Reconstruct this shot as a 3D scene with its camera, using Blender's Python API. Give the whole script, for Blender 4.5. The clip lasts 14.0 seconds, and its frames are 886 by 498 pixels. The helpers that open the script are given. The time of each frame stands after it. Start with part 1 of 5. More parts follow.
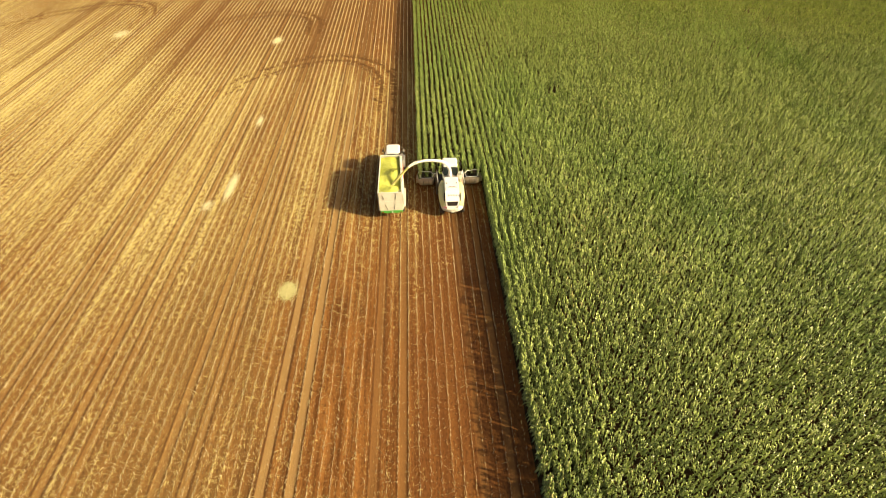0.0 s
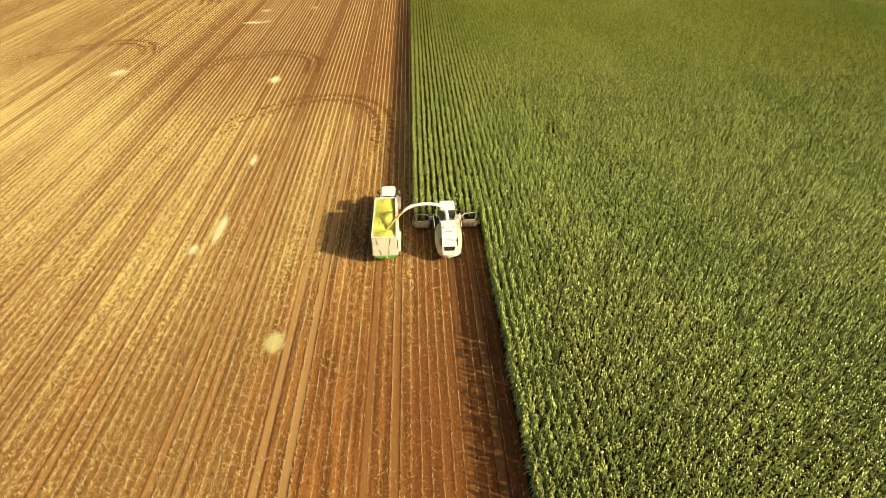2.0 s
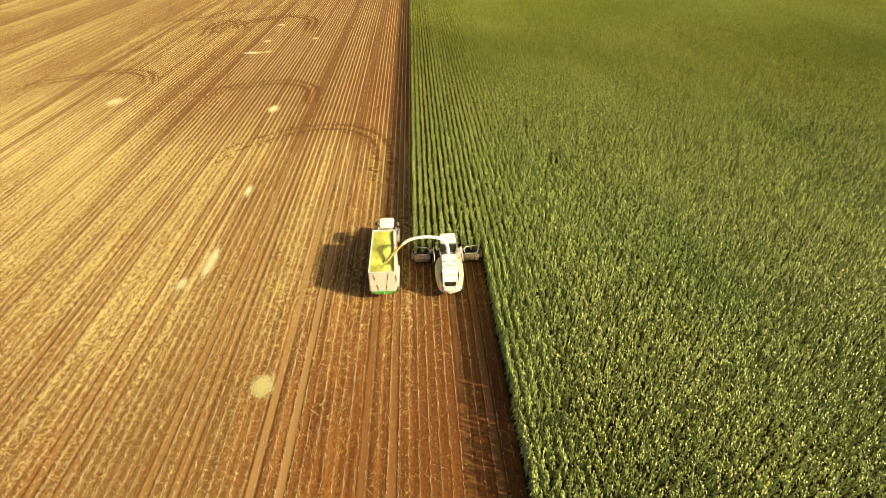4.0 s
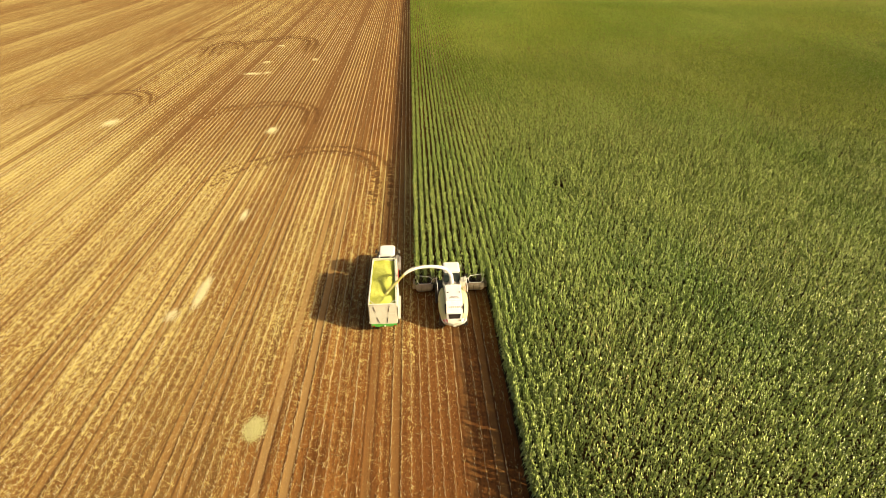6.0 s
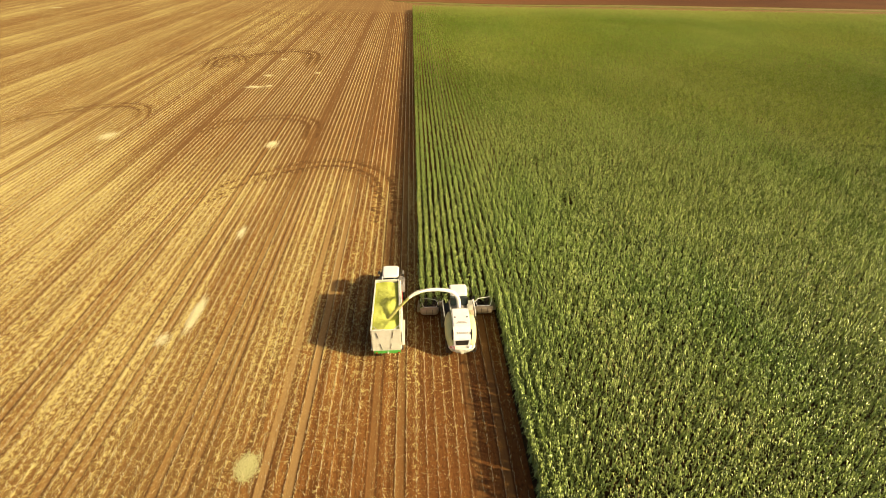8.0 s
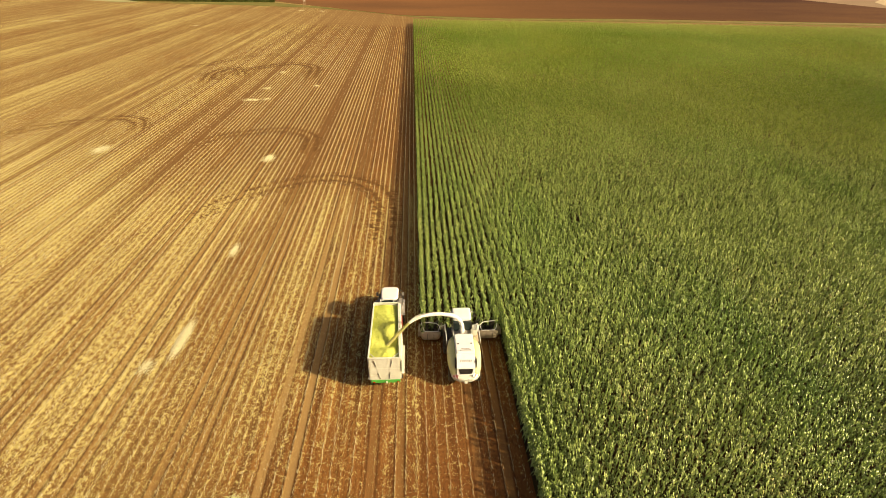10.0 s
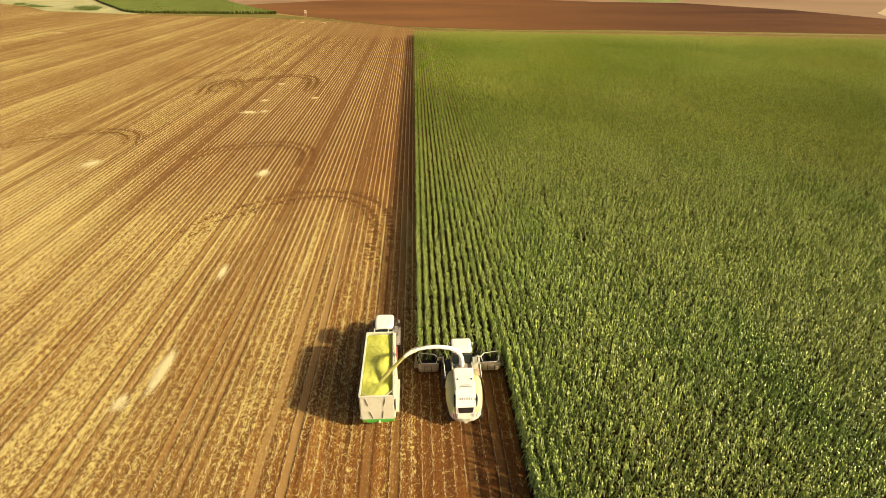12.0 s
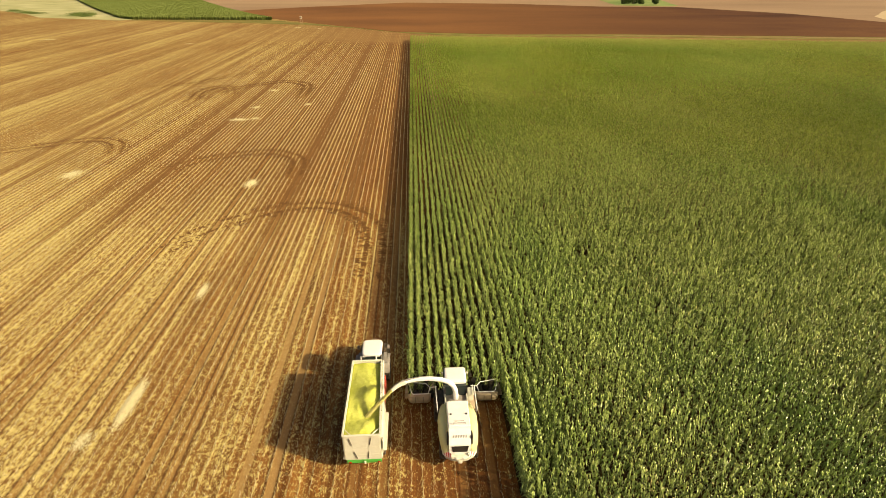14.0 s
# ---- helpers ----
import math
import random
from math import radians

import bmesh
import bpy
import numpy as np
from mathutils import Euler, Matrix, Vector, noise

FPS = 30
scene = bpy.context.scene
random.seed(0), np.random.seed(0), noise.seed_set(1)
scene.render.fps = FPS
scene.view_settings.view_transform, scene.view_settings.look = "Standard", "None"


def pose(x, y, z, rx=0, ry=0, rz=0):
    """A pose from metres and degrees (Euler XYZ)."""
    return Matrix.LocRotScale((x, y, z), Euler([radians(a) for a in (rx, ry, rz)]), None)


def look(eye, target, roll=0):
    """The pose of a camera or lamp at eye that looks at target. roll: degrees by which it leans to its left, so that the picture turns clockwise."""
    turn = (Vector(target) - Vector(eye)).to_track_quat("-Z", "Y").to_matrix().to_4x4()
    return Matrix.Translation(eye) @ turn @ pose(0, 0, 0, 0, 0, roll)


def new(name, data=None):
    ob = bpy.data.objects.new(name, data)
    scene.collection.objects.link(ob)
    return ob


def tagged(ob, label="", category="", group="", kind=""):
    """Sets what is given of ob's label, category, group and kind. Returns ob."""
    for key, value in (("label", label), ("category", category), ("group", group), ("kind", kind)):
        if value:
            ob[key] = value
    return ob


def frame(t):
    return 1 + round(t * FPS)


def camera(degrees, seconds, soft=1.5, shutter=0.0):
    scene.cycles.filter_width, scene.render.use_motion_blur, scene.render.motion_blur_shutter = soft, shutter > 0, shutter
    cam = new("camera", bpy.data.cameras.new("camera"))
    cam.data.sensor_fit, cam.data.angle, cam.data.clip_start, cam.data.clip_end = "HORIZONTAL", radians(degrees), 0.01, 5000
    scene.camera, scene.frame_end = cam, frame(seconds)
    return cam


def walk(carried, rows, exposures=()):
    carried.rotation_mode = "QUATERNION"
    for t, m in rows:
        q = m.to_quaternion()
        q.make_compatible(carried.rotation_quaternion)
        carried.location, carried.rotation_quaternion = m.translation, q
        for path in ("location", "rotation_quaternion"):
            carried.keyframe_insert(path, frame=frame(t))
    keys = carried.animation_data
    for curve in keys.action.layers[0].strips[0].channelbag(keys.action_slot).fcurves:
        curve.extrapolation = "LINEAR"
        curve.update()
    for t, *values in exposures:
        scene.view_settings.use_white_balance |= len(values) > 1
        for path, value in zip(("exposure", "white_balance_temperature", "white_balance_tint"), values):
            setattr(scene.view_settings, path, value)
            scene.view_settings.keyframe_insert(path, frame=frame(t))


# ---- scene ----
cam = camera(82.0, 14.0, soft=0.45)
# seconds, x, y, z, tilt, roll, turn
ROWS = [
    (0.0, 0.00, -0.00, 32.26, 48.09, 0.27, -3.04),
    (0.5, 0.09, 0.53, 32.18, 48.95, 0.22, -3.04),
    (1.0, 0.20, 1.11, 32.08, 49.84, 0.17, -3.05),
    (1.5, 0.28, 1.78, 31.97, 50.78, 0.10, -3.07),
    (2.0, 0.32, 2.49, 31.85, 51.75, 0.03, -3.07),
    (2.5, 0.35, 3.15, 31.68, 52.67, -0.02, -3.08),
    (3.0, 0.35, 3.71, 31.41, 53.49, -0.07, -3.06),
    (5.5, 0.04, 6.51, 30.71, 56.35, -0.26, -3.17),
    (6.0, -0.06, 7.18, 30.62, 56.83, -0.30, -3.21),
    (6.5, -0.19, 7.84, 30.47, 57.23, -0.34, -3.21),
    (7.0, -0.30, 8.41, 30.33, 57.57, -0.39, -3.19),
    (7.5, -0.40, 9.00, 30.13, 57.91, -0.45, -3.14),
    (8.0, -0.50, 9.61, 29.95, 58.28, -0.50, -3.07),
    (10.5, -0.54, 12.91, 29.10, 59.95, -0.53, -3.03),
    (11.0, -0.42, 13.71, 29.00, 60.23, -0.49, -2.99),
    (11.5, -0.29, 14.52, 28.92, 60.50, -0.46, -2.92),
    (12.0, -0.10, 15.31, 28.85, 60.74, -0.43, -2.87),
    (12.5, 0.10, 16.13, 28.78, 60.94, -0.39, -2.86),
    (13.0, 0.25, 16.93, 28.65, 61.06, -0.34, -2.92),
    (13.5, 0.38, 17.72, 28.52, 61.15, -0.29, -3.04),
    (14.0, 0.56, 18.53, 28.38, 61.24, -0.24, -3.15),
]
EXPO, KELVIN, TINT = 0.56, 8200, 10
walk(cam, [(t, pose(x, y, z, a, b, c)) for t, x, y, z, a, b, c in ROWS], exposures=[(t, EXPO + e, KELVIN, TINT) for t, e in ((0.0, 0.12), (3.0, 0.1), (7.0, 0.02), (14.0, -0.1))])

# ---- light: low warm sun from the right and behind, clear sky ----
SUN_WAY = Vector((-5.9, 2.6, -3.45)).normalized()
sun = new("sun", bpy.data.lights.new("sun", "SUN"))
sun.data.energy, sun.data.angle, sun.data.color = 5.0, radians(1.8), (1.0, 0.91, 0.68)
sun.matrix_world = look((120, -60, 80), Vector((120, -60, 80)) + SUN_WAY)
world = bpy.data.worlds.new("sky")
scene.world = world
world.use_nodes = True
sky = world.node_tree.nodes.new("ShaderNodeTexSky")
sky.sky_type, sky.sun_disc = "NISHITA", False
sky.sun_elevation = math.asin(-SUN_WAY.z)
sky.sun_rotation = math.atan2(-SUN_WAY.x, -SUN_WAY.y)
sky.air_density, sky.dust_density, sky.ozone_density = 0.6, 6.5, 0.3
background = world.node_tree.nodes["Background"]
background.inputs[1].default_value = 0.094
world.node_tree.links.new(sky.outputs[0], background.inputs[0])


# ---- materials ----
class Nodes:
    """Short hand for building one material's node tree."""

    def __init__(self, name):
        self.mat = bpy.data.materials.new(name)
        self.mat.use_nodes = True
        self.tree = self.mat.node_tree
        self.bsdf = self.tree.nodes["Principled BSDF"]

    def put(self, socket, value):
        if isinstance(value, bpy.types.NodeSocket):
            self.tree.links.new(value, socket)
        else:
            if socket.type == "RGBA" and len(value) == 3:
                value = (*value, 1.0)
            socket.default_value = value

    def node(self, kind, **sets):
        n = self.tree.nodes.new("ShaderNode" + kind)
        for k, v in sets.items():
            setattr(n, k, v)
        return n

    def math(self, op, a, b=0.0, c=0.0, clamp=False):
        n = self.node("Math", operation=op, use_clamp=clamp)
        for i, v in enumerate((a, b, c)):
            self.put(n.inputs[i], v)
        return n.outputs[0]

    def place(self, scale=(1, 1, 1), local=False):
        src = self.node("TexCoord").outputs["Object"] if local else self.node("NewGeometry").outputs["Position"]
        m = self.node("Mapping")
        self.put(m.inputs["Vector"], src)
        m.inputs["Scale"].default_value = scale
        return m.outputs[0]

    def axes(self):
        s = self.node("SeparateXYZ")
        self.put(s.inputs[0], self.node("NewGeometry").outputs["Position"])
        return s.outputs

    def noise(self, scale, vec, detail=3.0, rough=0.55):
        n = self.node("TexNoise")
        self.put(n.inputs["Vector"], vec)
        n.inputs["Scale"].default_value, n.inputs["Detail"].default_value, n.inputs["Roughness"].default_value = scale, detail, rough
        return n.outputs["Fac"]

    def ramp(self, fac, lo, hi, a=0.0, b=1.0):
        n = self.node("MapRange")
        n.clamp = True
        for i, v in enumerate((fac, lo, hi, a, b)):
            self.put(n.inputs[i], v)
        return n.outputs[0]

    def mix(self, fac, a, b):
        n = self.node("Mix", data_type="RGBA")
        self.put(n.inputs[0], fac)
        self.put(n.inputs[6], a)
        self.put(n.inputs[7], b)
        return n.outputs[2]

    def bump(self, height, strength=0.4, distance=0.03):
        n = self.node("Bump")
        self.put(n.inputs["Height"], height)
        n.inputs["Strength"].default_value, n.inputs["Distance"].default_value = strength, distance
        self.put(self.bsdf.inputs["Normal"], n.outputs[0])

    def done(self, color, rough=0.8, metal=0.0, spec=0.3):
        self.put(self.bsdf.inputs["Base Color"], color)
        self.put(self.bsdf.inputs["Roughness"], rough)
        self.put(self.bsdf.inputs["Metallic"], metal)
        self.put(self.bsdf.inputs["Specular IOR Level"], spec)
        return self.mat


def painted(name, color, dirt=(0.3, 0.2, 0.11), amount=0.35, rough=0.35, metal=0.0, scale=2.0):
    """Paint or metal with dust and small scuffs."""
    n = Nodes(name)
    p = n.place()
    blotch = n.ramp(n.noise(scale, p, 5), 0.42, 0.75)
    fine = n.ramp(n.noise(scale * 14, p, 3), 0.4, 0.8)
    f = n.math("MULTIPLY", n.math("ADD", n.math("MULTIPLY", blotch, 0.7), n.math("MULTIPLY", fine, 0.3)), amount)
    c = n.mix(f, color, dirt)
    n.bump(n.noise(scale * 20, p), 0.08, 0.005)
    return n.done(c, n.ramp(f, 0, 0.5, rough, 0.8), metal, 0.4)


M_WHITE = painted("white_paint", (0.76, 0.76, 0.74), amount=0.16)
M_CREAM = painted("cream_paint", (0.60, 0.60, 0.50), (0.42, 0.37, 0.26), amount=0.35)
M_SEED = painted("pale_yellow_green_paint", (0.63, 0.63, 0.31), (0.5, 0.44, 0.29), amount=0.5)
M_GREEN = painted("green_paint", (0.05, 0.36, 0.06), amount=0.2)
M_GREY = painted("grey_metal", (0.33, 0.31, 0.28), amount=0.4, rough=0.5, metal=0.3)
M_DARK = painted("dark_steel", (0.03, 0.03, 0.028), amount=0.35, rough=0.6)
M_BLACK = painted("black_plastic", (0.012, 0.012, 0.012), amount=0.12, rough=0.45)
M_RED = painted("red_paint", (0.42, 0.04, 0.03), amount=0.35)
M_RUBBER = painted("tyre_rubber", (0.025, 0.022, 0.02), (0.28, 0.2, 0.12), 0.8, 0.85, 0.0, 5.0)
M_HEADER = painted("dusty_beige_steel", (0.45, 0.36, 0.25), (0.24, 0.16, 0.09), amount=0.7, rough=0.6)
M_LETTER = painted("grey_lettering", (0.36, 0.36, 0.35), amount=0.2)
M_WOOD = painted("weathered_wood", (0.3, 0.2, 0.12), amount=0.3, rough=0.8)
M_PALEBOX = painted("pale_boards", (0.52, 0.42, 0.35), amount=0.2, rough=0.7)


def glass_mat():
    n = Nodes("tinted_cab_glass")
    return n.done((0.02, 0.03, 0.03), n.ramp(n.noise(6, n.place()), 0.3, 0.8, 0.04, 0.14), 0.0, 0.6)


M_GLASS = glass_mat()


def lamp_mat(name, color):
    n = Nodes(name)
    return n.done(n.mix(n.noise(9, n.place()), color, tuple(c * 0.7 for c in color)), 0.15, 0.0, 0.6)


M_LENS_RED, M_LENS_CLEAR = lamp_mat("red_lens", (0.5, 0.02, 0.01)), lamp_mat("clear_lens", (0.7, 0.7, 0.65))


def stubble_ground():
    """Red-brown soil with straw on 0.7 m rows, paler wheel lanes and darker fresh passes."""
    n = Nodes("stubble_soil")
    X, Y, _ = n.axes()
    p = n.place()
    # the rows wander a little
    wob = n.math("MULTIPLY", n.math("SUBTRACT", n.noise(1.0, n.place((0.5, 0.06, 1)), 2), 0.5), 0.07)
    xw = n.math("ADD", X, wob)
    row = n.math("ABSOLUTE", n.math("SUBTRACT", n.math("FRACT", n.math("DIVIDE", n.math("ADD", xw, 700.14 + 0.35), 0.7)), 0.5))
    onrow = n.ramp(row, 0.05, 0.17, 1.0, 0.0)

    def white(v, shift):
        w = n.node("TexWhiteNoise", noise_dimensions="1D")
        n.put(w.inputs["W"], n.math("ADD", v, shift))
        return w.outputs["Value"]

    # passes of ten rows, each row with a strength of its own
    passes = n.math("FLOOR", n.math("DIVIDE", n.math("ADD", X, 700.49), 7.0))
    tone = white(passes, 3.3)
    rowtone = white(n.math("FLOOR", n.math("DIVIDE", n.math("ADD", xw, 700.14 + 0.35), 0.7)), 0.7)
    # wheel lanes, two of them in each pass, the older ones off the middle
    q = n.math("FLOOR", n.math("DIVIDE", n.math("ADD", X, 700 + 9.88 + 3.5), 7.0))
    shift = n.math("MULTIPLY", n.math("MULTIPLY", n.math("SUBTRACT", white(q, 9.1), 0.5), 2.2), n.math("LESS_THAN", X, -13.25))
    mid = n.math("SUBTRACT", n.math("MULTIPLY", n.math("FRACT", n.math("DIVIDE", n.math("ADD", X, 700 + 9.88 + 3.5), 7.0)), 7.0), 3.5)
    lane_d = n.math("ABSOLUTE", n.math("SUBTRACT", n.math("ABSOLUTE", n.math("ADD", n.math("ADD", mid, shift), n.math("MULTIPLY", wob, 0.6))), 0.93))
    strength = n.math("MULTIPLY", n.ramp(n.noise(0.5, n.place((0.5, 0.03, 1)), 3), 0.34, 0.5, 0.25, 1.0), n.ramp(white(q, 1.9), 0.1, 0.6, 0.55, 1.0))
    onlane = n.math("MULTIPLY", n.ramp(lane_d, 0.2, 0.33, 1.0, 0.0), strength)
    last = n.math("MULTIPLY", n.ramp(n.math("ABSOLUTE", n.math("ADD", X, 9.88)), 1.3, 1.6, 1.0, 0.0), n.ramp(Y, 60, 90, 1.0, 0.2))
    onlane = n.math("MAXIMUM", onlane, n.math("MULTIPLY", n.ramp(lane_d, 0.2, 0.33, 1.0, 0.0), last))
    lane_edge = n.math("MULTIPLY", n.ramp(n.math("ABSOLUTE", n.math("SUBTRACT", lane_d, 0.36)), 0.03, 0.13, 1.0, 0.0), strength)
    # straw cover: torn bits everywhere, thicker on the rows, thin in the furrows beside them
    streaky = n.noise(1.0, n.place((2.4, 0.22, 1)), 6, 0.7)
    fleck = n.noise(11.0, n.place((1.0, 0.42, 1)), 3, 0.75)
    bits = n.math("MAXIMUM", n.ramp(n.noise(15.0, n.place((1.0, 0.35, 1)), 2, 0.6), 0.56, 0.63), n.ramp(n.noise(13.0, n.place((0.5, 0.9, 1)), 2, 0.6), 0.6, 0.67))
    broad = n.noise(0.05, n.place((1.0, 0.45, 1)), 4)
    side = n.ramp(X, -15.5, -8.0, 1.0, 0.0)
    cover = n.math("ADD", n.math("MULTIPLY", n.math("MULTIPLY", onrow, n.ramp(rowtone, 0, 1, 0.6, 1.2)), n.math("MULTIPLY", n.ramp(Y, 45, 110, 0.13, 0.75), n.math("MAXIMUM", n.ramp(X, -62, -26, 0.4, 1.0), n.math("MULTIPLY", n.ramp(Y, 60, 110, 1.0, 0.4), n.ramp(X, -15, -9, 0.55, 1.0))))), n.math("MULTIPLY", streaky, 0.7))
    clump = n.noise(2.6, n.place((1.0, 0.7, 1)), 3, 0.6)
    cover = n.math("ADD", cover, n.math("MULTIPLY", n.math("SUBTRACT", clump, 0.5), 1.15))
    cover = n.math("ADD", cover, n.math("MULTIPLY", n.math("SUBTRACT", fleck, 0.5), 1.3))
    cover = n.math("ADD", cover, n.math("MULTIPLY", n.math("SUBTRACT", tone, 0.5), 0.26))
    cover = n.math("ADD", cover, n.math("MULTIPLY", n.math("SUBTRACT", broad, 0.5), 0.6))
    cover = n.math("ADD", cover, n.ramp(side, 0.0, 1.0, -0.05, 0.13))
    cover = n.math("ADD", cover, n.math("MULTIPLY", n.math("MULTIPLY", bits, n.ramp(row, 0.1, 0.5, 1.0, 0.7)), 0.55))
    speck = n.noise(4.2, n.place((1.0, 0.6, 1)), 2, 0.7)
    cover = n.math("ADD", cover, n.math("MULTIPLY", n.math("SUBTRACT", speck, 0.5), 1.5))
    # swaths that differ along the way, strongest on the older ground ahead
    swath = n.noise(1.0, n.place((0.85, 0.012, 1)), 3, 0.75)
    cover = n.math("ADD", cover, n.math("MULTIPLY", n.math("SUBTRACT", swath, 0.5), n.math("MULTIPLY", n.ramp(X, -85, -45, 0.45, 1.0), n.ramp(Y, 35, 130, 0.9, 1.7))))
    # thinner straw on the nearest ground and in the middle distance
    cover = n.math("ADD", cover, n.math("ADD", n.ramp(Y, 24, 42, -0.22, 0.12), n.math("ADD", n.math("ADD", n.ramp(Y, 76, 104, 0.0, -0.28), n.math("MULTIPLY", n.ramp(Y, 74, 102, 0.0, -0.42), n.ramp(X, -52, -26))), n.ramp(Y, 120, 180, 0.0, 0.14))))
    cover = n.math("ADD", cover, n.math("MULTIPLY", n.ramp(X, -84, -40, 0.42, 0.0), n.ramp(Y, 105, 170, 0.9, 0.2)))
    # just cut: little straw on it yet
    cut = n.ramp(X, 0.8, 3.6)
    cover = n.math("SUBTRACT", cover, n.math("MULTIPLY", cut, 0.14))
    straw = n.ramp(cover, 0.62, 0.96)
    # bare soil where the maize still stands, its shade darkened into the colour
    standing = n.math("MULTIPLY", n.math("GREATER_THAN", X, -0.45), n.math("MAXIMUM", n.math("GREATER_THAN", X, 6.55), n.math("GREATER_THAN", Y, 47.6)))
    bare = n.math("SUBTRACT", 1.0, standing)
    straw = n.math("MULTIPLY", straw, bare)
    onlane, lane_edge = n.math("MULTIPLY", onlane, bare), n.math("MULTIPLY", lane_edge, bare)
    soil = n.mix(n.ramp(n.noise(0.9, n.place((1.6, 0.10, 1)), 5, 0.65), 0.32, 0.68), (0.088, 0.031, 0.009), (0.31, 0.135, 0.037))
    soil = n.mix(n.math("MULTIPLY", side, n.ramp(broad, 0.3, 0.7, 0.25, 0.8)), soil, (0.215, 0.1273, 0.043))
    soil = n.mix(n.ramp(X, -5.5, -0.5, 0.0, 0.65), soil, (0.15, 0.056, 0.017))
    # fine dark specks mixed into the soil colour by noise
    dark_specks = n.ramp(n.noise(6.5, n.place((1.0, 0.5, 1)), 4, 0.7), 0.36, 0.5, 0.55, 0.0)
    soil = n.mix(dark_specks, soil, (0.043, 0.01634, 0.00516))
    strawc = n.mix(n.noise(3.0, p, 3), (0.43, 0.34, 0.12), (0.63, 0.525, 0.215))
    # near-black soil colour stands in for the shade between maize rows
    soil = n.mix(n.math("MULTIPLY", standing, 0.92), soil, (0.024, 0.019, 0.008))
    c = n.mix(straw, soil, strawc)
    # soil between rows, coloured darker to stand in for stubble shade, more far ahead
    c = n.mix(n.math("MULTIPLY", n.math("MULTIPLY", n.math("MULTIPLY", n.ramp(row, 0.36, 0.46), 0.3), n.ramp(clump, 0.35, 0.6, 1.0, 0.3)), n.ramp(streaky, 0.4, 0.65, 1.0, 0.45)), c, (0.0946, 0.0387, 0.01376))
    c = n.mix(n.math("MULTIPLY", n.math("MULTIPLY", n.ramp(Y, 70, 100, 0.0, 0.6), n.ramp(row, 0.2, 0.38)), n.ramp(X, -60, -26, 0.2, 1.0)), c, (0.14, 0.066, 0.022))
    # single rows lie bare on the older ground ahead
    bare_row = n.math("MULTIPLY", n.ramp(rowtone, 0.15, 0.35, 0.4, 0.0), n.math("MULTIPLY", n.ramp(Y, 70, 105), n.ramp(X, -62, -26, 0.15, 1.0)))
    c = n.mix(bare_row, c, (0.16, 0.072, 0.024))
    lit_row = n.math("MULTIPLY", n.ramp(rowtone, 0.3, 0.8, 0.15, 0.5), n.math("MULTIPLY", n.math("MULTIPLY", n.ramp(Y, 75, 110), onrow), n.ramp(X, -62, -26, 0.15, 1.0)))
    c = n.mix(lit_row, c, strawc)
    lanec = n.mix(n.noise(2.0, n.place((1, 0.15, 1)), 4), (0.2236, 0.1161, 0.0387), (0.3526, 0.2021, 0.0731))
    lanec = n.mix(n.math("MAXIMUM", n.ramp(side, 0, 1, 0.5, 0.0), n.ramp(Y, 70, 110, 0.0, 0.7)), lanec, (0.17, 0.078, 0.026))
    # the pair of lanes of the last pass is the palest and clearest
    lanec = n.mix(n.math("MULTIPLY", last, 0.8), lanec, n.mix(n.noise(3.0, n.place((1, 0.2, 1)), 4), (0.2924, 0.1763, 0.0688), (0.3784, 0.2408, 0.0989)))
    clear = n.math("MAXIMUM", last, n.math("MULTIPLY", n.ramp(Y, 30, 65, 0.7, 0.85), n.ramp(Y, 75, 100, 1.0, 0.9)))
    c = n.mix(n.math("MULTIPLY", n.math("MULTIPLY", onlane, 0.85), clear), c, lanec)
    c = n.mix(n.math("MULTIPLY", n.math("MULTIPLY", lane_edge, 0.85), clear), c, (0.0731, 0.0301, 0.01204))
    # one driven, bare band in most passes of the older ground ahead
    band_at = n.math("MULTIPLY", n.math("SINE", n.math("ADD", n.math("MULTIPLY", q, 2.4), 0.7)), 1.2)
    band_on = n.ramp(n.math("SINE", n.math("ADD", n.math("MULTIPLY", q, 1.7), 2.1)), -0.6, 0.5)
    band = n.math("MULTIPLY", n.ramp(n.math("ABSOLUTE", n.math("SUBTRACT", mid, band_at)), 0.75, 1.25, 0.9, 0.0), n.math("MULTIPLY", band_on, n.ramp(streaky, 0.35, 0.6, 1.0, 0.6)))
    band = n.math("MULTIPLY", band, n.math("MULTIPLY", n.ramp(Y, 62, 90), n.math("MULTIPLY", bare, n.ramp(X, -75, -50, 0.25, 1.0))))
    c = n.mix(band, c, n.mix(streaky, (0.11, 0.049, 0.016), (0.2, 0.1, 0.034)))
    # driven over and turned on at the far end
    end = n.math("ADD", n.math("ADD", Y, n.math("MULTIPLY", X, 0.13)), n.math("MULTIPLY", n.math("SUBTRACT", n.noise(0.12, p, 2), 0.5), 14.0))
    c = n.mix(n.math("MULTIPLY", n.ramp(end, 252, 262, 0.0, 0.7), n.ramp(X, -100, -30, 0.25, 1.0)), c, n.mix(n.noise(0.5, n.place((0.1, 1.2, 1)), 4), (0.13, 0.062, 0.022), (0.34, 0.21, 0.085)))
    h = n.math("ADD", n.math("MULTIPLY", onrow, 0.3), n.math("ADD", fleck, n.math("MULTIPLY", onlane, -0.6)))
    n.bump(h, 0.5, 0.06)
    return n.done(c, 0.95, 0.0, 0.12)


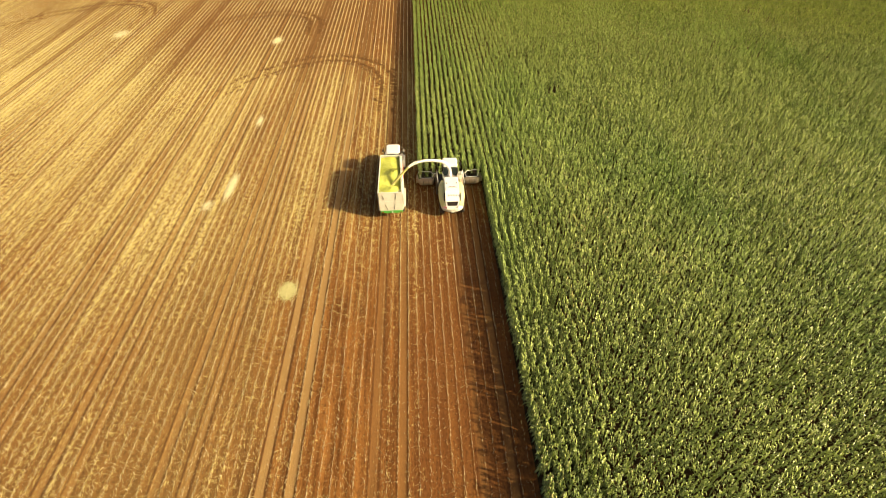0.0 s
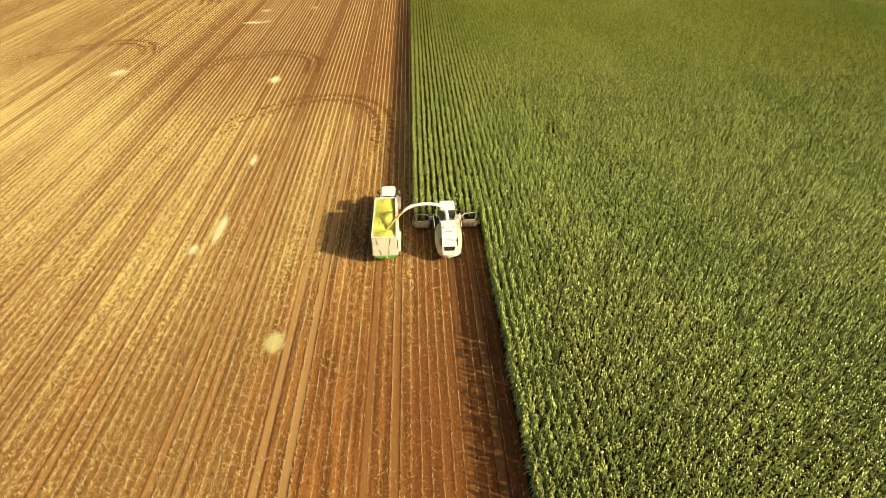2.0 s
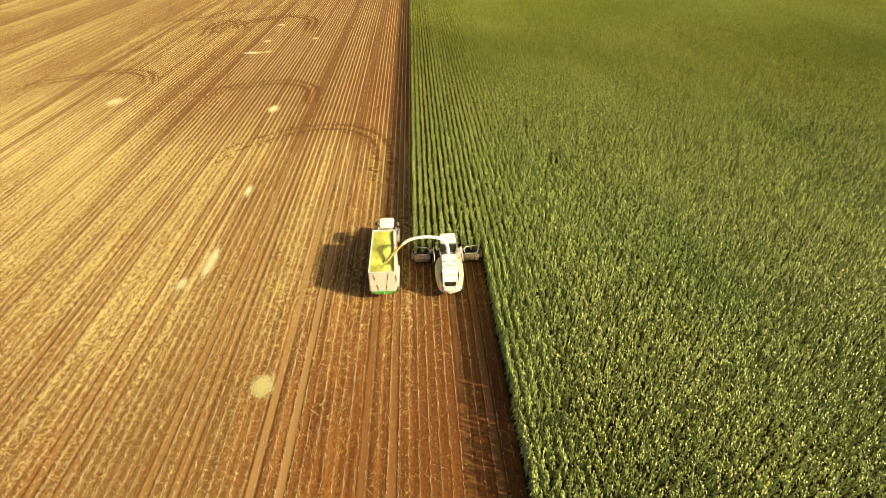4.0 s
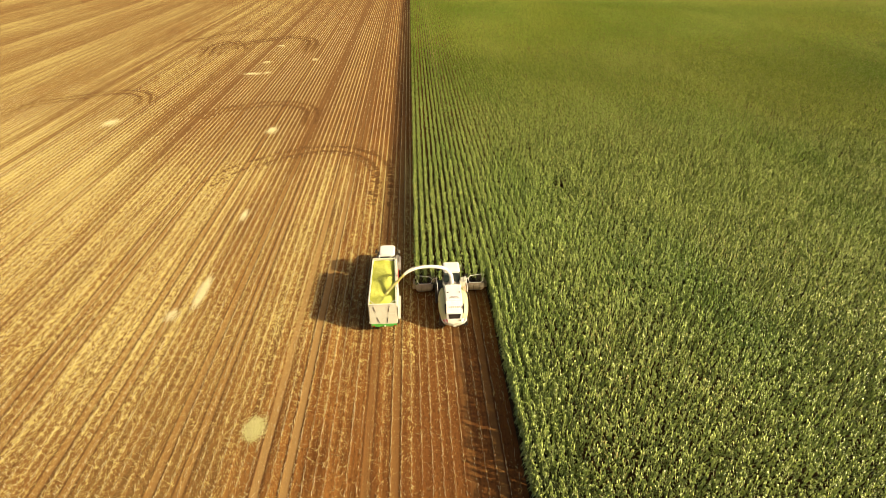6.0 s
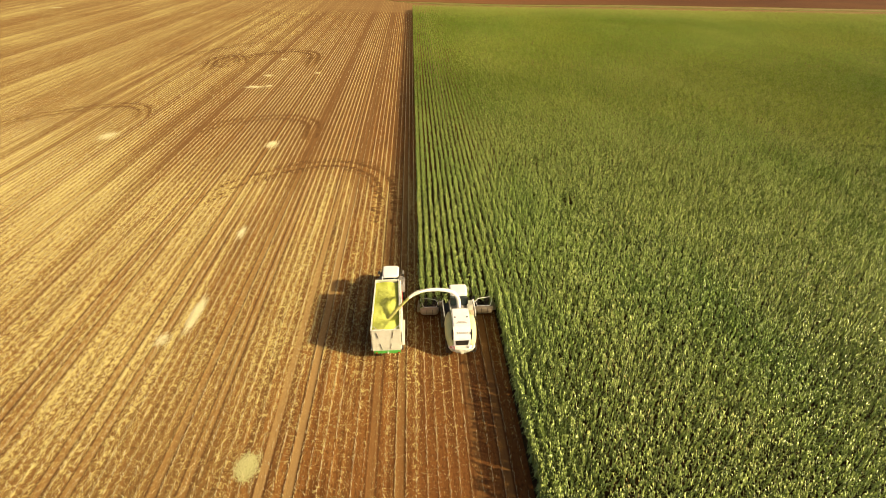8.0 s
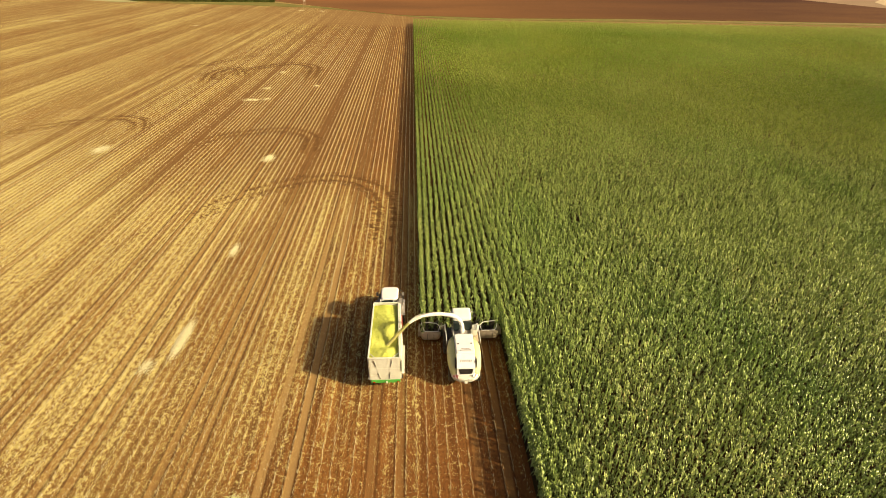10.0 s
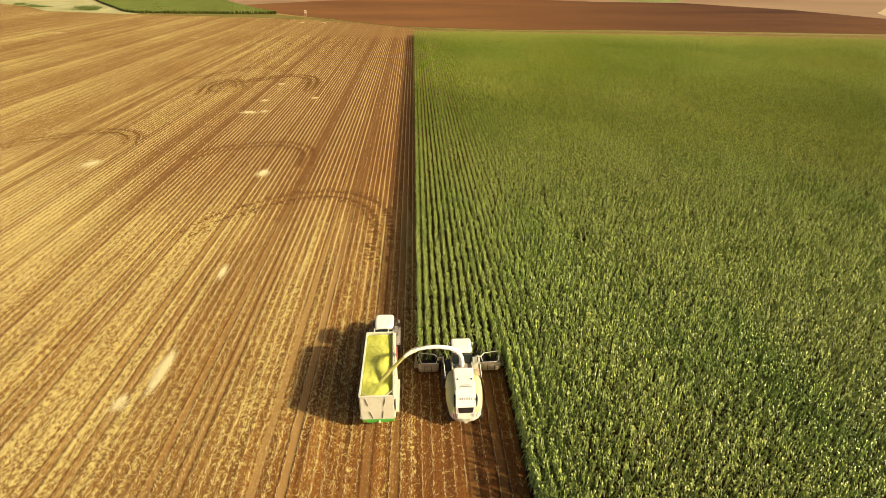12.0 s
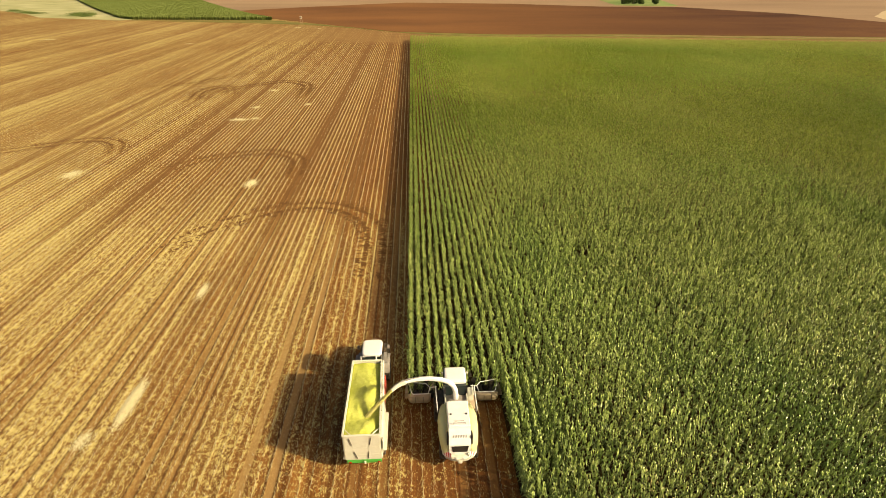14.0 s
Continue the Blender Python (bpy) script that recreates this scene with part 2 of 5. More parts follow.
def soil_mat(name, a, b, stretch=(1, 1, 1), scale=0.02, grain=1.5, bump=0.3):
    n = Nodes(name)
    big = n.noise(scale, n.place(stretch), 4)
    fine = n.noise(grain, n.place(), 5, 0.7)
    c = n.mix(n.ramp(n.math("ADD", n.math("MULTIPLY", big, 0.75), n.math("MULTIPLY", fine, 0.25)), 0.3, 0.7), a, b)
    n.bump(fine, bump, 0.1)
    return n.done(c, 0.95, 0.0, 0.1)


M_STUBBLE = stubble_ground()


def ploughed():
    """Red soil, paler on one side of the field and darker on the other."""
    n = Nodes("ploughed_red_soil")
    big, fine = n.noise(0.012, n.place((0.5, 1.0, 1)), 4), n.noise(1.2, n.place((0.25, 1.0, 1)), 5, 0.7)
    # tone factor: pale towards low x, dark towards high x, with a noisy border
    dry = n.ramp(n.math("ADD", n.axes()[0], n.math("MULTIPLY", big, 260.0)), 150, 330, 1.0, 0.0)
    f = n.math("ADD", n.math("MULTIPLY", dry, 0.22), n.math("ADD", n.math("MULTIPLY", big, 0.7), n.math("MULTIPLY", fine, 0.2)))
    n.bump(fine, 0.3, 0.1)
    return n.done(n.mix(n.ramp(f, 0.35, 0.95), (0.05, 0.019, 0.01), (0.27, 0.125, 0.045)), 0.95, 0.0, 0.1)


M_PLOUGH = ploughed()
M_PALE = soil_mat("harvested_pale_field", (0.215, 0.142, 0.09), (0.32, 0.222, 0.14), (0.4, 1.2, 1), 0.01)
M_STRAW = soil_mat("straw_yellow_field", (0.42, 0.32, 0.20), (0.50, 0.40, 0.26), (0.4, 1.2, 1), 0.01)
M_GRASS = soil_mat("verge_grass", (0.10, 0.11, 0.025), (0.21, 0.17, 0.055), (1, 1, 1), 0.15)
M_TRACK = soil_mat("farm_track_gravel", (0.17, 0.12, 0.05), (0.27, 0.2, 0.1), (1, 1, 1), 0.3)
M_MEADOW = soil_mat("dry_meadow", (0.24, 0.26, 0.11), (0.46, 0.43, 0.25), (1, 1, 1), 0.05)
M_PLOT = soil_mat("plot_grass", (0.13, 0.19, 0.06), (0.22, 0.28, 0.10), (1, 1, 1), 0.05)
M_TYREMARK = soil_mat("pressed_soil", (0.085, 0.039, 0.013), (0.165, 0.083, 0.029), (1, 1, 1), 0.9, 6)


def leaf_mat(name, dark, light, dry, spread=0.5, through_light=0.35, far_tone=None, gloss=0.3):
    """Leaf with a hue of its own for each leaf, patches over the field, and light passing through."""
    n = Nodes(name)
    own = n.node("NewGeometry").outputs["Random Per Island"]
    patch = n.noise(0.05, n.place((1.4, 0.3, 1)), 4)
    small = n.noise(1.1, n.place(), 3)
    f = n.math("ADD", n.math("MULTIPLY", own, spread), n.math("ADD", n.math("MULTIPLY", patch, 0.5), n.math("MULTIPLY", small, 0.35)))
    c = n.mix(n.ramp(f, 0.3, 0.62 + spread * 0.75), dark, light)
    c = n.mix(n.math("MULTIPLY", n.ramp(own, 0.92, 0.97), n.ramp(n.noise(0.09, n.place()), 0.4, 0.7)), c, dry)
    rough = 0.52
    if far_tone:
        green = n.ramp(n.noise(0.035, n.place((1.2, 0.5, 1)), 3), 0.48, 0.62, 0.0, 0.7)
        c = n.mix(green, c, n.mix(n.ramp(f, 0.3, 1.15), (0.06, 0.13, 0.02), (0.36, 0.53, 0.13)))
    if far_tone:  # far light and shade put into leaf colour, by distance, in drifting patches
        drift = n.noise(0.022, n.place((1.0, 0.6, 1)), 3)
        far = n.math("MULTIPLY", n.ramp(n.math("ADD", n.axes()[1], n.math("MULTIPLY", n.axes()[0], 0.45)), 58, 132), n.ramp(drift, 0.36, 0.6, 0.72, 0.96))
        tint = n.mix(n.ramp(n.noise(0.017, n.place((1.0, 0.8, 1)), 3), 0.4, 0.6), far_tone, (0.145, 0.24, 0.034))
        # dark clumps put canopy shade into the colour; other clumps have browned
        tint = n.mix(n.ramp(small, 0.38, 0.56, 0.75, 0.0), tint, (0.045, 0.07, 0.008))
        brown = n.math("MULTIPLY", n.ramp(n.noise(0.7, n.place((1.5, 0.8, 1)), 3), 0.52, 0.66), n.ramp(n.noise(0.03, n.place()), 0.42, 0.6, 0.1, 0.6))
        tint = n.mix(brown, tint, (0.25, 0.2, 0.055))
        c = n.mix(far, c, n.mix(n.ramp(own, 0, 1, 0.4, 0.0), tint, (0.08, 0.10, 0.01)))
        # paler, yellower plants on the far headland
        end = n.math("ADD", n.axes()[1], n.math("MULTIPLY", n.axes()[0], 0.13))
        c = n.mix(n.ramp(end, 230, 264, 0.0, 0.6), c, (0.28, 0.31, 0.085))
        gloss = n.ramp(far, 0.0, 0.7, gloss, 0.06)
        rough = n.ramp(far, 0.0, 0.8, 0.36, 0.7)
    n.done(c, rough, 0.0, gloss)
    t = n.node("BsdfTranslucent")
    n.put(t.inputs[0], c)
    m = n.node("MixShader")
    m.inputs[0].default_value = through_light
    n.put(m.inputs[1], n.bsdf.outputs[0])
    n.put(m.inputs[2], t.outputs[0])
    n.put(n.tree.nodes["Material Output"].inputs[0], m.outputs[0])
    return n.mat


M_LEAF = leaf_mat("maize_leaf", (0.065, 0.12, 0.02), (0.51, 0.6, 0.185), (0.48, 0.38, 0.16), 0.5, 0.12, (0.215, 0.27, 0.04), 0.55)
M_TASSEL = leaf_mat("maize_tassel", (0.20, 0.24, 0.07), (0.36, 0.38, 0.15), (0.42, 0.36, 0.16), 0.6, 0.2)
M_STALK = leaf_mat("maize_stalk", (0.07, 0.11, 0.02), (0.16, 0.2, 0.04), (0.4, 0.3, 0.12), 0.5, 0.05)
M_CHAFF = leaf_mat("straw_litter", (0.27, 0.19, 0.075), (0.54, 0.44, 0.22), (0.473, 0.387, 0.215), 0.9, 0.1)
M_STUB = leaf_mat("cut_stalk", (0.40, 0.32, 0.155), (0.64, 0.56, 0.35), (0.516, 0.43, 0.2408), 0.9, 0.05)
M_SILAGE = leaf_mat("chopped_green_maize", (0.36, 0.4, 0.06), (0.57, 0.59, 0.16), (0.58, 0.56, 0.2), 0.45, 0.1)
M_SPILL = leaf_mat("pale_chopped_maize", (0.56, 0.51, 0.28), (0.76, 0.72, 0.47), (0.78, 0.74, 0.53), 0.7, 0.2)
M_STREAM = leaf_mat("flying_chopped_maize", (0.5, 0.48, 0.16), (0.66, 0.63, 0.26), (0.7, 0.66, 0.36), 0.6, 0.4)
M_PILE = leaf_mat("heaped_pale_chaff", (0.44, 0.42, 0.18), (0.6, 0.57, 0.28), (0.62, 0.58, 0.34), 0.4, 0.2)
M_TREE = leaf_mat("tree_leaf", (0.0172, 0.0387, 0.0086), (0.0602, 0.1032, 0.0215), (0.086, 0.1032, 0.0258))
M_SHRUB = leaf_mat("shrub_leaf", (0.06, 0.10, 0.02), (0.15, 0.20, 0.05), (0.2, 0.2, 0.07))
M_FARCROP = leaf_mat("green_crop", (0.165, 0.215, 0.055), (0.205, 0.255, 0.07), (0.215, 0.2322, 0.0774), 0.1, 0.5)
M_BARK = painted("bark", (0.09, 0.06, 0.04), amount=0.3, rough=0.9)


def heap_mat():
    n = Nodes("heaped_chopped_maize")
    p = n.place()
    f = n.math("ADD", n.math("MULTIPLY", n.noise(1.2, p, 4), 0.6), n.math("MULTIPLY", n.noise(16, p, 4, 0.8), 0.5))
    n.bump(n.noise(18, p, 4, 0.8), 0.35, 0.03)
    return n.done(n.mix(n.ramp(f, 0.35, 0.75), (0.38, 0.42, 0.06), (0.6, 0.62, 0.17)), 0.9, 0.0, 0.1)


M_HEAP = heap_mat()


# ---- mesh helpers ----
def mesh_object(name, bm, material):
    me = bpy.data.meshes.new(name)
    bm.normal_update()
    bm.to_mesh(me)
    bm.free()
    me.materials.append(material)
    return new(name, me)


def part(name, bm, material, parent, label=""):
    ob = mesh_object(name, bm, material)
    ob.parent = parent
    return tagged(ob, label)


def box(x0, x1, y0, y1, z0, z1, bevel=0.0, bm=None):
    """A box between two corners, its edges rounded by bevel."""
    bm = bm or bmesh.new()
    m = Matrix.Translation(((x0 + x1) / 2, (y0 + y1) / 2, (z0 + z1) / 2)) @ Matrix.Diagonal((x1 - x0, y1 - y0, z1 - z0, 1))
    made = bmesh.ops.create_cube(bm, size=1, matrix=m)["verts"]
    if bevel:
        edges = list({e for v in made for e in v.link_edges})
        bmesh.ops.bevel(bm, geom=edges, offset=bevel, segments=2, affect="EDGES")
    return bm


def tube(points, radius, sides=8, bm=None, closed=False):
    """A pipe along points; radius is one number or one for each point."""
    bm = bm or bmesh.new()
    pts = [Vector(p) for p in points]
    radii = radius if isinstance(radius, (list, tuple)) else [radius] * len(pts)
    rings = []
    for i, p in enumerate(pts):
        if closed:
            d = pts[(i + 1) % len(pts)] - pts[i - 1]
        else:
            d = pts[min(i + 1, len(pts) - 1)] - pts[max(i - 1, 0)]
        q = d.to_track_quat("Z", "Y")
        rings.append([bm.verts.new(p + q @ Vector((math.cos(2 * math.pi * k / sides), math.sin(2 * math.pi * k / sides), 0)) * radii[i]) for k in range(sides)])
    pairs = list(zip(rings, rings[1:])) + ([(rings[-1], rings[0])] if closed else [])
    for a, b in pairs:
        for k in range(sides):
            bm.faces.new((a[k], a[(k + 1) % sides], b[(k + 1) % sides], b[k]))
    if not closed:
        bm.faces.new(rings[0][::-1])
        bm.faces.new(rings[-1])
    return bm


def loft(sections, bm=None):
    """A closed skin through rings of equally many points."""
    bm = bm or bmesh.new()
    rings = [[bm.verts.new(p) for p in s] for s in sections]
    k = len(rings[0])
    for a, b in zip(rings, rings[1:]):
        for i in range(k):
            bm.faces.new((a[i], a[(i + 1) % k], b[(i + 1) % k], b[i]))
    bm.faces.new(rings[0][::-1])
    bm.faces.new(rings[-1])
    bmesh.ops.recalc_face_normals(bm, faces=bm.faces[:])
    return bm


def disc_profile(profile, x, y, z, sides=28, bm=None):
    """Spins a profile of (along x, radius) about an axle that runs in x."""
    bm = bm or bmesh.new()
    rings = []
    for k in range(sides):
        a = 2 * math.pi * k / sides
        rings.append([bm.verts.new((x + u, y + r * math.cos(a), z + r * math.sin(a))) for u, r in profile])
    for k in range(sides):
        a, b = rings[k], rings[(k + 1) % sides]
        for i in range(len(profile) - 1):
            bm.faces.new((a[i], a[i + 1], b[i + 1], b[i]))
    bmesh.ops.recalc_face_normals(bm, faces=bm.faces[:])
    return bm


def wheel(parent, x, y, r, w, rim_mat, lugs=18):
    """A lugged tyre with its rim."""
    h = w / 2
    tyre_bm = disc_profile([(-h * 0.7, r * 0.55), (-h, r * 0.72), (-h, r * 0.9), (-h * 0.8, r * 0.97), (h * 0.8, r * 0.97), (h, r * 0.9), (h, r * 0.72), (h * 0.7, r * 0.55)], x, y, r)
    for k in range(lugs):
        for s in (-1, 1):
            a = 2 * math.pi * (k + (0.5 if s > 0 else 0)) / lugs
            m = pose(x, y, r) @ Matrix.Rotation(a, 4, "X") @ pose(s * h * 0.45, 0, r * 0.985, 0, 0, s * 25) @ Matrix.Diagonal((h * 0.95, r * 0.09, r * 0.05, 1))
            bmesh.ops.create_cube(tyre_bm, size=1, matrix=m)
    t = part("wheel", tyre_bm, M_RUBBER, parent, "lugged black tyre dusted with soil")
    part("rim", disc_profile([(-h * 0.6, 0.02), (-h * 0.3, r * 0.2), (-h * 0.35, r * 0.5), (-h * 0.72, r * 0.57), (h * 0.72, r * 0.57), (h * 0.35, r * 0.5), (h * 0.3, r * 0.2), (h * 0.6, 0.02)], x, y, r), rim_mat, t)
    return t


def thing(name, x, y, z, label, category, group="", kind=""):
    e = new(name)
    e.location = (x, y, z)
    return tagged(e, label, category, group, kind)


def sheet(name, outline, z, material, label, category, kind="structure", group=""):
    """A flat patch of ground with its outline roughened, laid at height z with a little thickness."""
    pts = []
    for (xa, ya), (xb, yb) in zip(outline, outline[1:] + outline[:1]):
        d = math.hypot(xb - xa, yb - ya)
        k = max(1, int(d / 12))
        for i in range(k):
            f = i / k
            w = 0.0 if i == 0 else min(1.2, d * 0.01)
            pts.append((xa + (xb - xa) * f + random.uniform(-w, w), ya + (yb - ya) * f + random.uniform(-w, w)))
    bm = bmesh.new()
    top = [bm.verts.new((x, y, z)) for x, y in pts]
    low = [bm.verts.new((x, y, z - 0.3)) for x, y in pts]
    bm.faces.new(top)
    for i in range(len(top)):
        bm.faces.new((top[i], low[i], low[(i + 1) % len(top)], top[(i + 1) % len(top)]))
    bmesh.ops.recalc_face_normals(bm, faces=bm.faces[:])
    return tagged(mesh_object(name, bm, material), label, category, group, kind)


def tri_mesh(name, verts, tris, mats, which):
    """A mesh straight from arrays of triangles; which gives each triangle's material."""
    me = bpy.data.meshes.new(name)
    nv, nt = len(verts), len(tris)
    me.vertices.add(nv)
    me.vertices.foreach_set("co", np.ascontiguousarray(verts, dtype=np.float32).ravel())
    me.loops.add(nt * 3)
    me.loops.foreach_set("vertex_index", np.ascontiguousarray(tris, dtype=np.int32).ravel())
    me.polygons.add(nt)
    me.polygons.foreach_set("loop_start", np.arange(0, nt * 3, 3, dtype=np.int32))
    me.polygons.foreach_set("loop_total", np.full(nt, 3, dtype=np.int32))
    for m in mats:
        me.materials.append(m)
    me.polygons.foreach_set("material_index", np.ascontiguousarray(which, dtype=np.int32))
    me.update(calc_edges=True)
    return me


# ---- ground and far fields ----
def field_end(x):
    """Where the maize ends, far ahead."""
    return 268 - 0.13 * x


ground_bm = bmesh.new()
bmesh.ops.create_grid(ground_bm, x_segments=40, y_segments=40, size=3500, matrix=Matrix.Translation((0, 500, 0)))
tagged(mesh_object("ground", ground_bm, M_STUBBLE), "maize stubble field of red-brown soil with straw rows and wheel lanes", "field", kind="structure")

sheet("pale_field", [(-3000, 3900), (-560, 600), (-340, 590), (-215, 590), (-150, 470), (-131, 452), (-81, 503), (-4, 564), (92, 548), (166, 508), (235, 502), (286, 424), (301, 354), (420, 240), (3400, 60), (3400, 3900)], 0.04, M_PALE, "pale tan harvested field beyond the ploughed strip", "field")
sheet("ploughed_field", [(-142, 446), (-91, 385), (-55, 349), (-8, 304), (48, 291), (105, 291), (235, 275), (420, 225), (420, 262), (301, 355), (286, 425), (235, 503), (166, 509), (92, 550), (-4, 566), (-81, 505), (-131, 454)], 0.08, M_PLOUGH, "bare ploughed red-brown field beyond the maize", "field")
sheet("straw_field", [(318, 376), (332, 402), (376, 447), (460, 520), (620, 520), (600, 330)], 0.12, M_STRAW, "narrow pale straw-yellow field far away", "field")
sheet("meadow", [(-560, 640), (-303, 452), (-269, 424), (-238, 391), (-180, 371), (-172, 374), (-241, 464), (-336, 609)], 0.09, M_MEADOW, "dry pale meadow with dark green patches", "meadow")
sheet("grass_verge", [(-175, 371), (-92, 352), (-61, 342), (-27, 319), (-2, 297), (20, 286), (105, 279), (235, 263), (420, 215), (420, 225), (235, 274), (105, 290), (48, 290), (-8, 303), (-55, 347), (-88, 371)], 0.06, M_GRASS, "dry grass verge along the field's far end", "verge")
sheet("farm_track", [(100, 284), (235, 268), (420, 220), (420, 223.5), (235, 271.5), (100, 287)], 0.1, M_TRACK, "pale gravel farm track along the field edge", "track")
sheet("farm_yard", [(205, 640), (187, 527), (233, 512), (243, 520), (276, 640)], 0.12, M_PLOT, "green grassed plot with trees amid far fields", "grass plot")

# ---- maize ----
rng = np.random.default_rng(7)


def maize(px, py, leaves, segs, scale=1.0, tassel=True, stalk=True, wide=1.0, reach=1.0, low=0.47, along=0.0, even=1.0, limp=1.0, long=1.0):
    """Arrays of maize plants rooted at px, py: long arching leaves on two sides of a stalk, with a tassel."""
    n = len(px)
    V, T, W = [], [], []
    base = 0
    height = rng.normal(2.2, 0.10 * even, n) * scale
    turn = np.where(rng.random(n) < along, np.pi / 2 + rng.normal(0, 0.35, n), rng.uniform(0, 2 * np.pi, n))
    lean = rng.normal(0, 0.05, (n, 2))

    def add(v, t, w):
        nonlocal base
        k = v.shape[1]
        V.append(v.reshape(-1, 3))
        idx = (np.arange(v.shape[0])[:, None, None] * k + np.asarray(t)[None] + base).reshape(-1, 3)
        T.append(idx)
        W.append(np.full(len(idx), w))
        base += v.shape[0] * k

    def spine(h):
        return np.stack([px + lean[:, 0] * h, py + lean[:, 1] * h, h], -1)

    if stalk:
        v = []
        for zf, r in ((0.0, 0.02), (0.93, 0.012)):
            for k in range(3):
                a = turn + k * 2.094
                v.append(spine(height * zf) + np.stack([np.cos(a) * r, np.sin(a) * r, np.zeros(n)], -1))
        add(np.stack(v, 1), [(0, 1, 4), (0, 4, 3), (1, 2, 5), (1, 5, 4), (2, 0, 3), (2, 3, 5)], 1)
    for i in range(leaves):
        f = (i + 0.6) / leaves
        h0 = height * (low + (0.93 - low) * f) + rng.normal(0, 0.05, n)
        a = turn + np.pi * (i % 2) + rng.normal(0, 0.4, n)
        L = rng.normal(0.74, 0.10, n) * long * (1.0 - 0.22 * f * f) * (0.85 + 0.15 * scale)
        up = rng.normal(0.55 + 0.27 * f, 0.15, n)
        droop = rng.normal(0.46, 0.18, n) * (1.15 - 0.6 * f) * limp
        w = rng.normal(0.040, 0.005, n) * wide
        o = np.stack([np.cos(a), np.sin(a), np.zeros(n)], -1) * (reach * (1.2 - 0.5 * f))
        s = np.stack([-np.sin(a), np.cos(a), rng.normal(0, 0.3, n)], -1)
        root = spine(h0)

        def at(r, z):
            return root + o * (r * L)[:, None] + np.array([0, 0, 1.0]) * (z * L)[:, None]

        if segs == 3:
            p1, p2, p3 = at(0.2, up * 0.5), at(0.55, up * 0.8 - droop * 0.25), at(0.98, up * 0.62 - droop)
            v = np.stack([root, p1 - s * w[:, None], p1 + s * w[:, None], p2 - s * w[:, None] * 0.85, p2 + s * w[:, None] * 0.85, p3], 1)
            add(v, [(0, 1, 2), (1, 3, 4), (1, 4, 2), (3, 5, 4)], 0)
        else:
            p1, p3 = at(0.4, up * 0.66), at(0.95, up * 0.6 - droop * 0.8)
            v = np.stack([root, p1 - s * w[:, None] * 1.1, p1 + s * w[:, None] * 1.1, p3], 1)
            add(v, [(0, 1, 2), (1, 3, 2)], 0)
    if tassel:
        top = spine(height * 0.92)
        for k in range(2):
            a = turn + k * 1.7 + rng.normal(0, 0.4, n)
            o = np.stack([np.cos(a) * 0.10, np.sin(a) * 0.10, np.full(n, 0.30)], -1) * (0.8 + 0.2 * scale)
            s = np.stack([-np.sin(a), np.cos(a), np.zeros(n)], -1) * 0.014 * wide
            add(np.stack([top - s, top + s, top + o], 1), [(0, 1, 2)], 2)
    return np.concatenate(V), np.concatenate(T), np.concatenate(W)


ROW, FIRST_ROW = 0.70, -0.14
HEADER_Y = 46.8  # the harvester has cut up to here


def stand(y0, y1, step):
    """Roots of the plants that stand between y0 and y1."""
    xs, ys = [], []
    for k in range(0, 345):
        x = FIRST_ROW + k * ROW
        a, b = y0, min(y1, field_end(x))
        if k < 10:
            a = max(a, HEADER_Y - (0.5 if k in (0, 9) else 0.0))
        a = max(a, 12 + (x - 36) / 0.80 if x > 36 else 10.0 if x > 26 else -30)
        if b <= a:
            continue
        m = int((b - a) / step)
        y = a + (np.arange(m) + 0.5) * step + rng.normal(0, step * 0.22, m)
        keep = rng.random(m) > 0.035
        xs.append(np.full(keep.sum(), x) + rng.normal(0, 0.025, keep.sum()))
        ys.append(y[keep])
    return np.concatenate(xs), np.concatenate(ys)


# gaps where plants failed
def thin(x, y):
    bad = np.zeros(len(x), bool)
    g = np.random.default_rng(3)
    for _ in range(70):
        cx, cy, r = g.uniform(6, 150), g.uniform(15, 230), g.uniform(0.35, 0.8)
        bad |= (x - cx) ** 2 + ((y - cy) * 0.7) ** 2 < r * r
    return x[~bad], y[~bad]


chunks = []
ZONES = (
    (-18, -4, 0.2, -400, 400, dict(leaves=5, segs=2, wide=1.1, reach=0.4, stalk=False)),
    (-4, 84, 0.2, -60, 64, dict(leaves=8, segs=3, wide=1.1, reach=0.34, stalk=False, low=0.36, along=0.3, limp=0.75, long=1.2)),
    (64, 152, 0.17, 64, 128, dict(leaves=4, segs=2, wide=1.4, reach=0.32, stalk=False, along=0.7, even=1.3)),
    (128, 300, 0.32, 128, 400, dict(leaves=3, segs=2, wide=1.7, stalk=False, tassel=False, reach=0.5, along=0.9, even=1.3)),
)
for y0, y1, step, fade_in, fade_out, args in ZONES:
    sx, sy = thin(*stand(y0, y1, step))
    # the zones run into one another
    chance = rng.random(len(sx))
    keep = (chance <= np.clip((sy - fade_in) / 22, 0, 1)) if y0 > 20 else np.ones(len(sx), bool)
    keep &= np.where(sy > fade_out, chance > (sy - fade_out) / 22, True)
    sx, sy = sx[keep], sy[keep]
    if y0 == -4:
        edge = (np.abs(sx - (FIRST_ROW + 10 * ROW)) < 0.2) & (sy < 53)
        edge_x, edge_y = sx[edge][:300], sy[edge][:300]
        rest = np.ones(len(sx), bool)
        rest[np.flatnonzero(edge)[:300]] = False
        sx, sy = sx[rest], sy[rest]
    chunks.append(maize(sx, sy, **args))
# the outer rows of the standing block, leafed down to the ground
outer_y = np.arange(HEADER_Y + 0.2, 266, 0.22)
for k in (0, 1):
    chunks.append(maize(FIRST_ROW + k * ROW + rng.normal(0, 0.03, len(outer_y)), outer_y, 7, 2, wide=1.1, reach=0.6, low=0.08))
